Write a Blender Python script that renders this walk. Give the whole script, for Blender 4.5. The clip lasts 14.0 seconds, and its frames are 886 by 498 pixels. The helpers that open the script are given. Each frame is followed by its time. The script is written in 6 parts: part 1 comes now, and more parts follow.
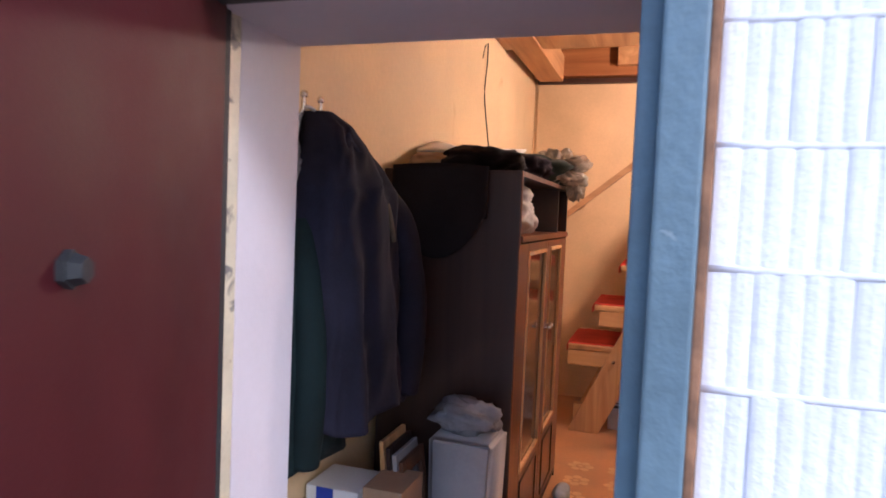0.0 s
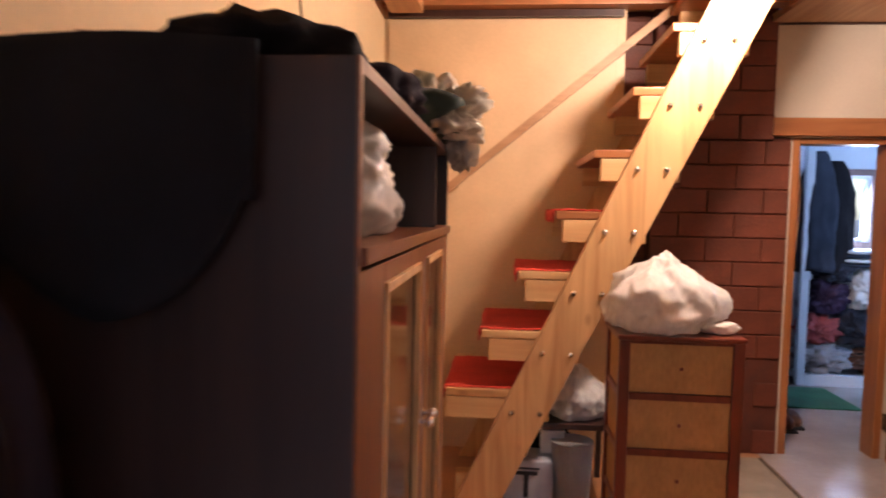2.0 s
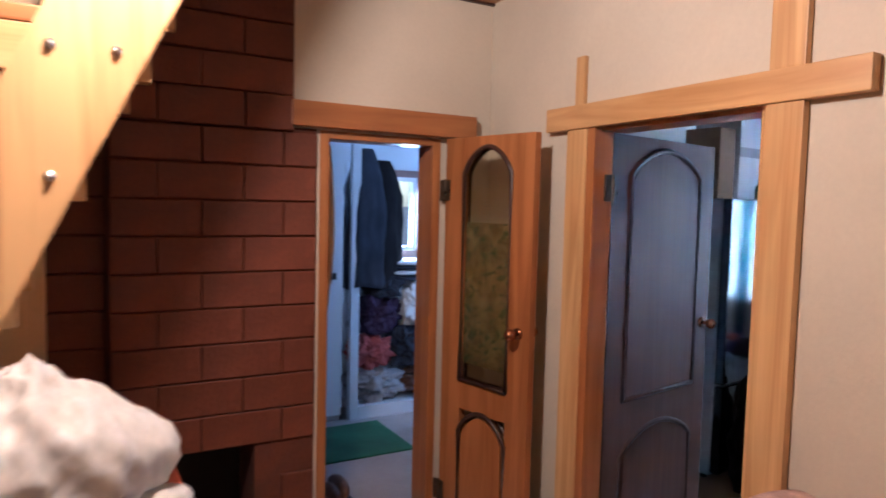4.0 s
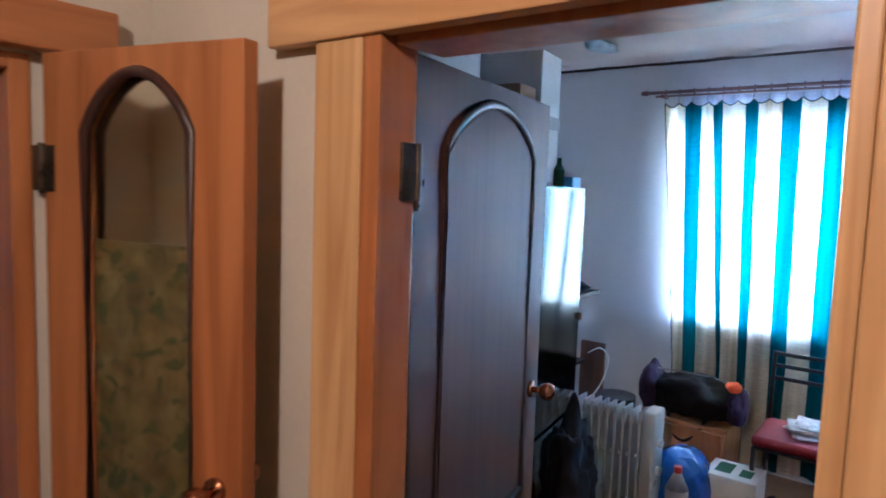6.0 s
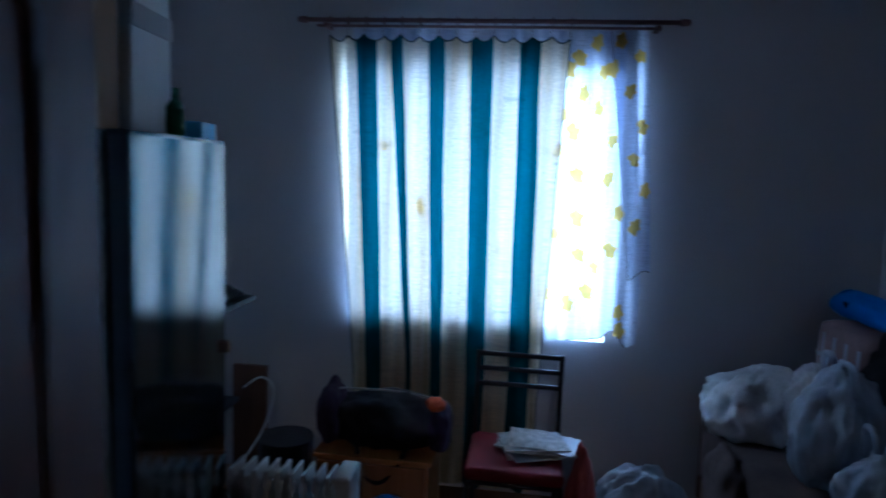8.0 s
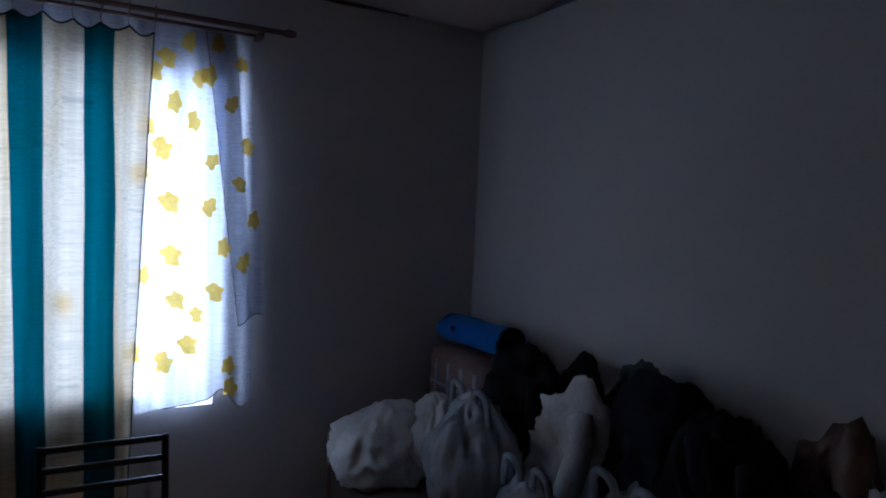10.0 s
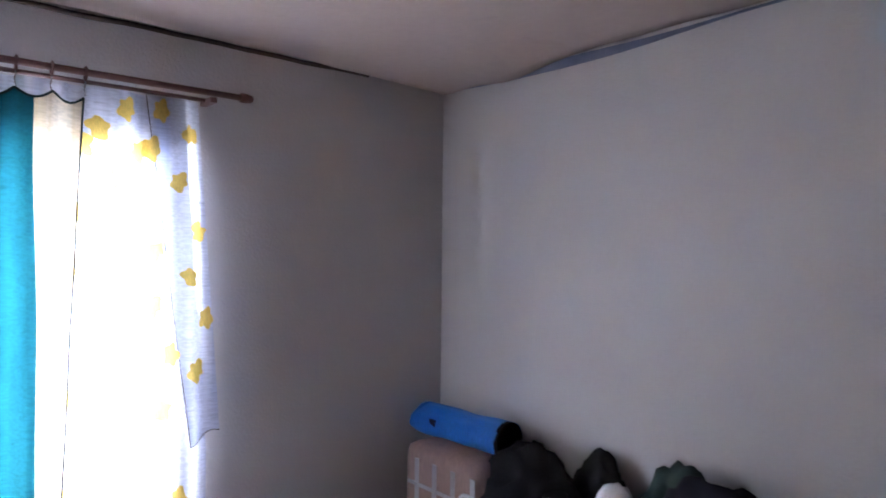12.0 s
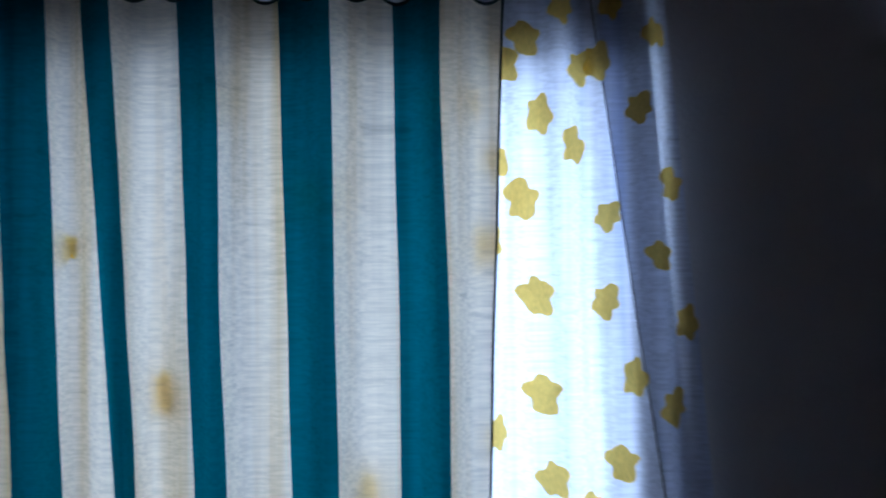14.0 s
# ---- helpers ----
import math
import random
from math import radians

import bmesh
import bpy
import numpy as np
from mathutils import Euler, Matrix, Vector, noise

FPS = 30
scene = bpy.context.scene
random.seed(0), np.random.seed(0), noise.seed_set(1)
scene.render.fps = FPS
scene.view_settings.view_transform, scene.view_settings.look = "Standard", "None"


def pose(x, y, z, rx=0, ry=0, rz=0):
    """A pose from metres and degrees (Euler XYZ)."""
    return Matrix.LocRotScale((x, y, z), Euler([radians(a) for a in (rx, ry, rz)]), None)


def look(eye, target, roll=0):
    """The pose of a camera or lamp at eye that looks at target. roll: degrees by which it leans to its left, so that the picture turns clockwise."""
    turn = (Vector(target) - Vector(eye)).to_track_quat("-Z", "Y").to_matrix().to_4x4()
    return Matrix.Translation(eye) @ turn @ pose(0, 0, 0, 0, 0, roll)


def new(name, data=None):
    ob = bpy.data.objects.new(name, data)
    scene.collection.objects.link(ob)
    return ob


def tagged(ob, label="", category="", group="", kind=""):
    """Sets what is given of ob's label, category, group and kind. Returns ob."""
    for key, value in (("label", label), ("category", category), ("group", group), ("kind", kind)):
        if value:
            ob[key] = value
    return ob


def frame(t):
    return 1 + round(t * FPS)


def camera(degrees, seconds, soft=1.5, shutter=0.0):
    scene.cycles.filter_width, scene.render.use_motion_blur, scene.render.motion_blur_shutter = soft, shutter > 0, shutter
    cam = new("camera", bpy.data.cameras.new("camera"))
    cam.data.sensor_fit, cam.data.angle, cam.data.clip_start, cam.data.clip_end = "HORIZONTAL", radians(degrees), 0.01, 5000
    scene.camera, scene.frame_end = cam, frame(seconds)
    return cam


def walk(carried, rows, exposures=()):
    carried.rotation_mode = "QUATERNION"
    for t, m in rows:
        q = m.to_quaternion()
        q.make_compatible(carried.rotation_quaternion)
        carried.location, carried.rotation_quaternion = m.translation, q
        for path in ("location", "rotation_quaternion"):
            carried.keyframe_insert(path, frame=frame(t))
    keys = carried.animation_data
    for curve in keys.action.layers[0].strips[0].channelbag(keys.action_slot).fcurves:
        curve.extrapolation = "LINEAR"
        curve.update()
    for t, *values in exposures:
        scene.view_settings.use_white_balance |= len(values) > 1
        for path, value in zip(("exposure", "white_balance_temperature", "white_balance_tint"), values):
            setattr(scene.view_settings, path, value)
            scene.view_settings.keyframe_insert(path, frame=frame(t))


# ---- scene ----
cam = camera(67.5, 14.0, soft=1.7, shutter=0.4)
PATH = [
    (0, (0.329, 0.919, 1.538), (-0.285, 2.819, 1.432), 2.4),
    (0.5, (0.211, 1.285, 1.506), (-0.378, 3.192, 1.386), 1.8),
    (1, (0.144, 1.633, 1.476), (-0.369, 3.562, 1.357), 2.4),
    (1.5, (0.084, 2.075, 1.513), (-0.317, 4.03, 1.375), 1.9),
    (2, (0.022, 2.55, 1.519), (-0.163, 4.538, 1.397), 1.2),
    (2.5, (0.096, 2.953, 1.64), (0.299, 4.934, 1.484), 2.5),
    (3, (0.306, 3.227, 1.657), (0.818, 5.157, 1.546), 2.2),
    (3.5, (0.616, 3.621, 1.676), (1.352, 5.476, 1.544), 1.2),
    (4, (0.81, 3.988, 1.678), (1.786, 5.728, 1.546), 1.4),
    (4.2, (0.879, 4.148, 1.681), (1.956, 5.829, 1.553), 1.2),
    (6.3, (1.919, 5.332, 1.742), (3.566, 6.452, 1.558), 2.0),
    (6.5, (2.016, 5.395, 1.717), (3.704, 6.452, 1.539), 1.9),
    (7, (2.321, 5.547, 1.685), (4.107, 6.429, 1.5), 1.7),
    (7.5, (2.604, 5.626, 1.687), (4.487, 6.268, 1.475), 1.5),
    (8, (2.902, 5.732, 1.7), (4.87, 5.995, 1.458), 2.2),
    (8.5, (3.11, 5.699, 1.641), (5.097, 5.613, 1.432), 2.2),
    (9, (3.233, 5.641, 1.614), (5.186, 5.246, 1.444), 2.1),
    (9.2, (3.265, 5.669, 1.591), (5.188, 5.137, 1.453), 2.3),
    (11.3, (3.744, 6.089, 1.874), (5.243, 4.766, 1.802), 1.1),
    (11.5, (3.8, 6.102, 1.870), (5.285, 4.764, 1.832), 0.9),
    (12, (3.924, 6.07, 1.872), (5.45, 4.777, 1.878), 0.6),
    (12.5, (4.095, 6.012, 1.86), (5.746, 4.884, 1.87), 0.3),
    (13, (4.333, 5.977, 1.822), (6.116, 5.072, 1.874), 0.0),
    (13.5, (4.617, 5.997, 1.789), (6.502, 5.332, 1.803), 0.5),
    (14, (4.814, 5.809, 1.745), (6.806, 5.699, 1.812), -0.6),
]
EXPOSURES = [(0.0, 1.15, 5450, 20), (1.0, 1.35, 5600, 18), (1.8, 1.25, 5550, 16), (3.0, 0.85, 5400, 14), (3.6, 0.85, 5100, 12), (4.2, 0.85, 4900, 11), (6.5, 0.5, 4800, 4), (7.0, 0.3, 4750, 3), (7.5, 0.0, 4800, 4),
             (8.0, -1.9, 4400, 5), (8.5, -2.6, 4550, 5), (9.0, -3.0, 4650, 6), (9.4, -3.0, 4950, 8), (11.2, -0.45, 6450, 20), (11.5, -0.25, 6500, 20), (12.0, 0.15, 6600, 20), (12.5, 0.4, 6650, 19),
             (13.0, 0.25, 6450, 16), (13.5, -2.05, 5800, 13), (14.0, -3.05, 5400, 10)]
walk(cam, [(t, look(eye, target, roll)) for t, eye, target, roll in PATH], EXPOSURES)

# ---- daylight, bulb ----
world = bpy.data.worlds.new("world")
scene.world = world
world.use_nodes = True
wn = world.node_tree
sky = wn.nodes.new("ShaderNodeTexSky")
sky.sky_type, sky.sun_disc = "NISHITA", False
sky.sun_elevation, sky.sun_rotation = radians(32), radians(125)
wn.links.new(sky.outputs[0], wn.nodes["Background"].inputs[0])
wn.nodes["Background"].inputs[1].default_value = 0.15


def lamp(name, kind, energy, color, m, size=0.0, size_y=0.0):
    data = bpy.data.lights.new(name, kind)
    data.energy, data.color = energy, color
    if kind == "AREA":
        data.shape, data.size, data.size_y = "RECTANGLE", size, size_y
    elif kind == "POINT":
        data.shadow_soft_size = size
    elif kind == "SUN":
        data.angle = size
    ob = new(name, data)
    ob.matrix_world = m
    return ob


SUN_W, BULB_W, WINDOW_W, FAR_W = 1.0, 74.0, 470.0, 34.0
lamp("sun", "SUN", SUN_W, (1.0, 0.95, 0.88), look((9, -7, 7), (0, 0, 0)), radians(14))
lamp("bulb_light", "POINT", BULB_W, (1.0, 0.71, 0.49), pose(1.0, 5.36, 2.60), 0.06)
lamp("window_daylight", "AREA", WINDOW_W, (0.74, 0.86, 1.0), look((6.56, 5.995, 1.5), (5.0, 5.995, 1.45)), 1.25, 1.26)
lamp("far_window_daylight", "AREA", FAR_W, (0.62, 0.78, 1.0), look((3.16, 9.13, 1.6), (3.0, 8.0, 1.3)), 0.42, 0.56)

# ---- materials ----
MATS = {}


def nodes_of(name, rough, metal):
    m = bpy.data.materials.new(name)
    m.use_nodes = True
    t = m.node_tree
    b = t.nodes["Principled BSDF"]
    b.inputs["Roughness"].default_value, b.inputs["Metallic"].default_value = rough, metal
    MATS[name] = m
    return m, t, b


def noise_node(t, scale, detail=4.0, stretch=(1, 1, 1), distortion=0.0):
    c = t.nodes.new("ShaderNodeTexCoord")
    mp = t.nodes.new("ShaderNodeMapping")
    mp.inputs["Scale"].default_value = stretch
    n = t.nodes.new("ShaderNodeTexNoise")
    n.inputs["Scale"].default_value, n.inputs["Detail"].default_value, n.inputs["Distortion"].default_value = scale, detail, distortion
    t.links.new(c.outputs["Object"], mp.inputs[0])
    t.links.new(mp.outputs[0], n.inputs[0])
    return n.outputs["Fac"]


def ramp(t, fac, stops):
    r = t.nodes.new("ShaderNodeValToRGB")
    e = r.color_ramp.elements
    while len(e) < len(stops):
        e.new(0.5)
    for k, (p, c) in zip(e, stops):
        k.position, k.color = p, (*c, 1)
    t.links.new(fac, r.inputs[0])
    return r.outputs[0]


def mix(t, kind, fac, a, b):
    n = t.nodes.new("ShaderNodeMix")
    n.data_type, n.blend_type = "RGBA", kind
    for sock, v in ((n.inputs[0], fac), (n.inputs[6], a), (n.inputs[7], b)):
        if isinstance(v, (int, float)):
            sock.default_value = v
        elif isinstance(v, tuple):
            sock.default_value = (*v, 1)
        else:
            t.links.new(v, sock)
    return n.outputs[2]


def bump(t, b, fac, strength, distance=0.01):
    n = t.nodes.new("ShaderNodeBump")
    n.inputs["Strength"].default_value, n.inputs["Distance"].default_value = strength, distance
    t.links.new(fac, n.inputs["Height"])
    t.links.new(n.outputs[0], b.inputs["Normal"])


def tone(c, k):
    return tuple(min(1.0, v * k) for v in c)


def mat(name, col, rough=0.6, metal=0.0, var=0.18, scale=4.0, fine=70.0, relief=0.12, stain=None, stain_at=0.62, spread=0.0):
    """Plain surface with clouding at two scales, fine relief and, if given, stains. spread: change from piece to piece."""
    m, t, b = nodes_of(name, rough, metal)
    big, small = noise_node(t, scale), noise_node(t, fine, 3.0)
    c = ramp(t, big, [(0.3, tone(col, 1 - var)), (0.7, tone(col, 1 + var))])
    c = mix(t, "MULTIPLY", 1.0, c, ramp(t, small, [(0.25, (1 - var * 0.6,) * 3), (0.75, (1, 1, 1))]))
    if stain:
        c = mix(t, "MIX", ramp(t, noise_node(t, scale * 1.7, 8.0, distortion=0.6), [(stain_at, (0, 0, 0)), (stain_at + 0.08, (1, 1, 1))]), c, stain)
    if spread:
        info = t.nodes.new("ShaderNodeObjectInfo")
        c = mix(t, "MULTIPLY", 1.0, c, ramp(t, info.outputs["Random"], [(0.0, (1 - spread,) * 3), (1.0, (1, 1, 1))]))
    t.links.new(c, b.inputs["Base Color"])
    rr = ramp(t, big, [(0.3, (max(0.05, rough - 0.1),) * 3), (0.7, (min(1.0, rough + 0.1),) * 3)])
    t.links.new(rr, b.inputs["Roughness"])
    bump(t, b, small, relief)
    return m


def wood(name, dark, light, axis=2, rough=0.5, grain=16.0, spread=0.0, relief=0.1, knots=False):
    m, t, b = nodes_of(name, rough, 0.0)
    st = [1.0, 1.0, 1.0]
    st[axis] = 0.06
    g = noise_node(t, grain, 6.0, st, 1.2)
    k = noise_node(t, 2.2, 2.0, [v if v == 1 else 0.35 for v in st], 0.4)
    c = ramp(t, g, [(0.30, dark), (0.62, light)])
    c = mix(t, "MULTIPLY", 1.0, c, ramp(t, k, [(0.3, (0.80, 0.77, 0.74)), (0.6, (1, 1, 1))]))
    if spread:
        info = t.nodes.new("ShaderNodeObjectInfo")
        c = mix(t, "MULTIPLY", 1.0, c, ramp(t, info.outputs["Random"], [(0.0, (1 - spread,) * 3), (1.0, (1, 1, 1))]))
    if knots:
        co, mp, vo = t.nodes.new("ShaderNodeTexCoord"), t.nodes.new("ShaderNodeMapping"), t.nodes.new("ShaderNodeTexVoronoi")
        mp.inputs["Scale"].default_value = [1.0 if v == 1 else 0.5 for v in st]
        vo.inputs["Scale"].default_value = 5.0
        t.links.new(co.outputs["Object"], mp.inputs[0])
        t.links.new(mp.outputs[0], vo.inputs["Vector"])
        c = mix(t, "MULTIPLY", 1.0, c, ramp(t, vo.outputs["Distance"], [(0.05, (0.42, 0.30, 0.22)), (0.13, (1, 1, 1))]))
    t.links.new(c, b.inputs["Base Color"])
    bump(t, b, g, relief, 0.004)
    return m


def cloth(name, col, rough=0.9, var=0.25, weave=260.0, thin=0.0, scale=5.0, lit=None):
    """Cloth or film; thin: share of the light that passes through it."""
    m, t, b = nodes_of(name, rough, 0.0)
    big = noise_node(t, scale)
    w = noise_node(t, weave, 2.0, (1, 1, 0.35))
    c = ramp(t, big, [(0.3, tone(col, 1 - var)), (0.7, tone(col, 1 + var))])
    c = mix(t, "MULTIPLY", 1.0, c, ramp(t, w, [(0.3, (0.82,) * 3), (0.7, (1, 1, 1))]))
    t.links.new(c, b.inputs["Base Color"])
    b.inputs["Specular IOR Level"].default_value = 0.25
    bump(t, b, w, 0.15, 0.003)
    if thin:
        tr = t.nodes.new("ShaderNodeBsdfTranslucent")
        if lit:
            tr.inputs[0].default_value = (*lit, 1)
        else:
            t.links.new(c, tr.inputs[0])
        ms = t.nodes.new("ShaderNodeMixShader")
        ms.inputs[0].default_value = thin
        t.links.new(b.outputs[0], ms.inputs[1])
        t.links.new(tr.outputs[0], ms.inputs[2])
        t.links.new(ms.outputs[0], t.nodes["Material Output"].inputs[0])
    return m


def glass(name, col=(1, 1, 1), rough=0.02):
    m, t, b = nodes_of(name, rough, 0.0)
    b.inputs["Base Color"].default_value = (*col, 1)
    b.inputs["Transmission Weight"].default_value, b.inputs["IOR"].default_value = 1.0, 1.45
    return m


def glow(name, col, power):
    m, t, b = nodes_of(name, 0.4, 0.0)
    b.inputs["Emission Color"].default_value, b.inputs["Emission Strength"].default_value = (*col, 1), power
    return m


def curtain_cloth(name, col, thin, deep=(0.74, 0.62, 0.44)):
    """Slubbed curtain cloth: level threads, light and shade of upright folds put into the colour, faint tea-coloured
    stains.
    """
    m, t, b = nodes_of(name, 0.9, 0.0)
    threads = noise_node(t, 150.0, 3.0, (1, 0.05, 1.0))
    slub = noise_node(t, 42.0, 2.0, (1, 0.07, 1.0), 0.3)
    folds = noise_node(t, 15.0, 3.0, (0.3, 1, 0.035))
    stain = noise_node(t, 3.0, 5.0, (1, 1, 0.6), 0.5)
    # Fold shading painted in: noise bands, darkened by deep and lightened between.
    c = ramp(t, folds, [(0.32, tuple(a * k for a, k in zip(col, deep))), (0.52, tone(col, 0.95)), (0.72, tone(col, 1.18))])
    c = mix(t, "MULTIPLY", 1.0, c, ramp(t, threads, [(0.30, (0.78,) * 3), (0.65, (1, 1, 1))]))
    c = mix(t, "MULTIPLY", 1.0, c, ramp(t, slub, [(0.24, (0.82,) * 3), (0.36, (1, 1, 1))]))
    c = mix(t, "MULTIPLY", 1.0, c, ramp(t, stain, [(0.62, (1, 1, 1)), (0.82, (0.90, 0.82, 0.66))]))
    t.links.new(c, b.inputs["Base Color"])
    b.inputs["Specular IOR Level"].default_value = 0.2
    bump(t, b, threads, 0.25, 0.003)
    tr = t.nodes.new("ShaderNodeBsdfTranslucent")
    t.links.new(c, tr.inputs[0])
    ms = t.nodes.new("ShaderNodeMixShader")
    ms.inputs[0].default_value = thin
    t.links.new(b.outputs[0], ms.inputs[1])
    t.links.new(tr.outputs[0], ms.inputs[2])
    t.links.new(ms.outputs[0], t.nodes["Material Output"].inputs[0])
    return m


mat("hall_wallpaper", (0.66, 0.49, 0.27), 0.7, var=0.10, scale=1.6, fine=45, relief=0.10, stain=(0.52, 0.35, 0.17), stain_at=0.64)
mat("plywood", (0.68, 0.48, 0.27), 0.5, var=0.12, scale=2.2, fine=55, relief=0.05)
mat("cream_wall", (0.60, 0.54, 0.44), 0.75, var=0.08, scale=1.5, fine=60, relief=0.10)
mat("grey_wallpaper", (0.61, 0.59, 0.585), 0.8, var=0.05, scale=1.2, fine=90, relief=0.22)
mat("pink_paper", (0.50, 0.40, 0.36), 0.85, var=0.10, scale=1.2, fine=30, relief=0.10, stain=(0.42, 0.32, 0.28))
mat("slate_paper", (0.22, 0.25, 0.36), 0.8, var=0.15, scale=6)
mat("limewash", (0.80, 0.81, 0.84), 0.85, var=0.06, scale=5, fine=50, relief=0.35, spread=0.06)
mat("mortar", (0.66, 0.66, 0.68), 0.9, var=0.1, scale=8, fine=60, relief=0.4)
mat("jamb_plaster", (0.52, 0.495, 0.535), 0.8, var=0.05, scale=3, fine=40, relief=0.15)
mat("cream_steel", (0.55, 0.50, 0.36), 0.5, var=0.15, scale=8, stain=(0.16, 0.15, 0.14), stain_at=0.60)
mat("blue_paint", (0.125, 0.190, 0.228), 0.5, var=0.2, scale=6, fine=40, relief=0.3, stain=(0.36, 0.42, 0.44), stain_at=0.69)
mat("dark_steel", (0.025, 0.027, 0.03), 0.6, 0.2, var=0.3, scale=9)
mat("red_steel", (0.054, 0.0035, 0.0055), 0.6, var=0.22, scale=3, fine=120, relief=0.05)
MATS["red_steel"].node_tree.nodes["Principled BSDF"].inputs["Specular IOR Level"].default_value = 0.32
mat("rusty_foam", (0.30, 0.15, 0.08), 0.9, var=0.4, scale=20)
mat("brick", (0.155, 0.038, 0.016), 0.6, var=0.28, scale=6, fine=55, relief=0.35, spread=0.22)
mat("brick_joint", (0.105, 0.028, 0.013), 0.85, var=0.25, scale=9, relief=0.3)
mat("soot", (0.012, 0.011, 0.010), 0.9, var=0.3)
mat("lino", (0.42, 0.20, 0.085), 0.38, var=0.18, scale=3, fine=40, relief=0.06)
mat("lino_pattern", (0.56, 0.33, 0.16), 0.42, var=0.15, scale=9, relief=0.04)
mat("grey_rug", (0.33, 0.28, 0.22), 0.95, var=0.2, scale=6, fine=180, relief=0.5)
mat("pale_laminate", (0.46, 0.42, 0.42), 0.16, var=0.12, scale=2.4, fine=24, relief=0.02)
mat("brown_floor", (0.20, 0.10, 0.05), 0.35, var=0.2, scale=3)
mat("green_mat", (0.045, 0.16, 0.09), 0.95, var=0.25, fine=150, relief=0.5)
mat("dirt", (0.21, 0.19, 0.17), 0.95, var=0.25, scale=2, fine=12, relief=0.5)
mat("concrete", (0.32, 0.31, 0.30), 0.9, var=0.2, scale=3, fine=40, relief=0.3)
mat("roofing", (0.12, 0.10, 0.09), 0.8)
wood("pine", (0.52, 0.29, 0.11), (0.74, 0.49, 0.23), 0, 0.42, 13, knots=True)
wood("pine_up", (0.50, 0.27, 0.10), (0.72, 0.46, 0.21), 2, 0.42, 13, knots=True)
wood("pine_deep", (0.48, 0.25, 0.09), (0.70, 0.43, 0.19), 1, 0.42, 13)
wood("stained_rail", (0.36, 0.19, 0.085), (0.50, 0.29, 0.14), 0, 0.5)
wood("orange_wood", (0.30, 0.105, 0.030), (0.46, 0.185, 0.06), 2, 0.36, 14)
wood("orange_wood_x", (0.28, 0.10, 0.03), (0.42, 0.17, 0.055), 0, 0.4, 14)
wood("grey_door_wood", (0.098, 0.041, 0.022), (0.124, 0.056, 0.032), 2, 0.55, 18, relief=0.04)
wood("dark_groove", (0.035, 0.016, 0.012), (0.06, 0.028, 0.02), 2, 0.35)
wood("dark_walnut", (0.026, 0.0115, 0.0095), (0.046, 0.0215, 0.016), 2, 0.38, 10)
wood("red_cherry", (0.12, 0.038, 0.014), (0.20, 0.072, 0.028), 2, 0.28, 12)
wood("ceiling_wood", (0.40, 0.20, 0.08), (0.60, 0.36, 0.17), 1, 0.5, 11)
wood("joist_wood", (0.42, 0.20, 0.075), (0.62, 0.34, 0.14), 1, 0.5, 11)
wood("mahogany", (0.10, 0.020, 0.010), (0.17, 0.036, 0.018), 2, 0.28, 12)
wood("brown_board", (0.10, 0.045, 0.025), (0.17, 0.08, 0.045), 2, 0.45)
cloth("rattan", (0.44, 0.28, 0.12), 0.6, 0.12, 90.0, scale=9)
cloth("navy", (0.012, 0.014, 0.030), 0.9, 0.35)
cloth("navy_blue", (0.011, 0.0105, 0.021), 0.9, 0.35)
cloth("violet_black", (0.020, 0.015, 0.026), 0.9, 0.35)
cloth("green_coat", (0.003, 0.010, 0.011), 0.9, 0.35)
cloth("black_cloth", (0.011, 0.009, 0.011), 0.9, 0.4)
cloth("lining", (0.11, 0.085, 0.06), 0.85, 0.2)
cloth("grey_jacket", (0.032, 0.036, 0.052), 0.85, 0.3)
cloth("red_carpet", (0.52, 0.050, 0.028), 0.95, 0.15, 140.0)
cloth("red_seat", (0.20, 0.012, 0.020), 0.55, 0.2)
cloth("pink_cloth", (0.42, 0.10, 0.10), 0.8, 0.2)
cloth("throw", (0.50, 0.34, 0.31), 0.95, 0.25, 60.0, scale=18)
# Last tuple: tint of the painted fold shade.
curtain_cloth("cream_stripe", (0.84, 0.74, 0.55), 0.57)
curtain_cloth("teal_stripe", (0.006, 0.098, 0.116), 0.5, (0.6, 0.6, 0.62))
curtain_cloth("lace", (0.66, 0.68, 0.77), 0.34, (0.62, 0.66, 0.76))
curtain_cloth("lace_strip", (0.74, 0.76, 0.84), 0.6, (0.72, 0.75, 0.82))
cloth("yellow_print", (0.92, 0.64, 0.15), 0.9, 0.12, 220.0, 0.7, 6.0)
cloth("white_bag", (0.78, 0.75, 0.72), 0.32, 0.06, 40.0, 0.25, 7.0)
cloth("milky_bag", (0.52, 0.55, 0.60), 0.25, 0.08, 30.0, 0.35, 9.0)
cloth("grey_film", (0.30, 0.30, 0.32), 0.18, 0.3, 25.0, 0.2, 10.0)


def crumple(name, scale, strength):
    """Sharp creases of crumpled plastic film."""
    t = MATS[name].node_tree
    co, vo = t.nodes.new("ShaderNodeTexCoord"), t.nodes.new("ShaderNodeTexVoronoi")
    wob = t.nodes.new("ShaderNodeTexNoise")
    wob.inputs["Scale"].default_value = scale * 0.5
    vo.feature, vo.inputs["Scale"].default_value = "F1", scale
    t.links.new(co.outputs["Object"], wob.inputs["Vector"])
    t.links.new(mix(t, "MIX", 0.18, co.outputs["Object"], wob.outputs["Color"]), vo.inputs["Vector"])
    bump(t, t.nodes["Principled BSDF"], vo.outputs["Distance"], strength, 0.03)


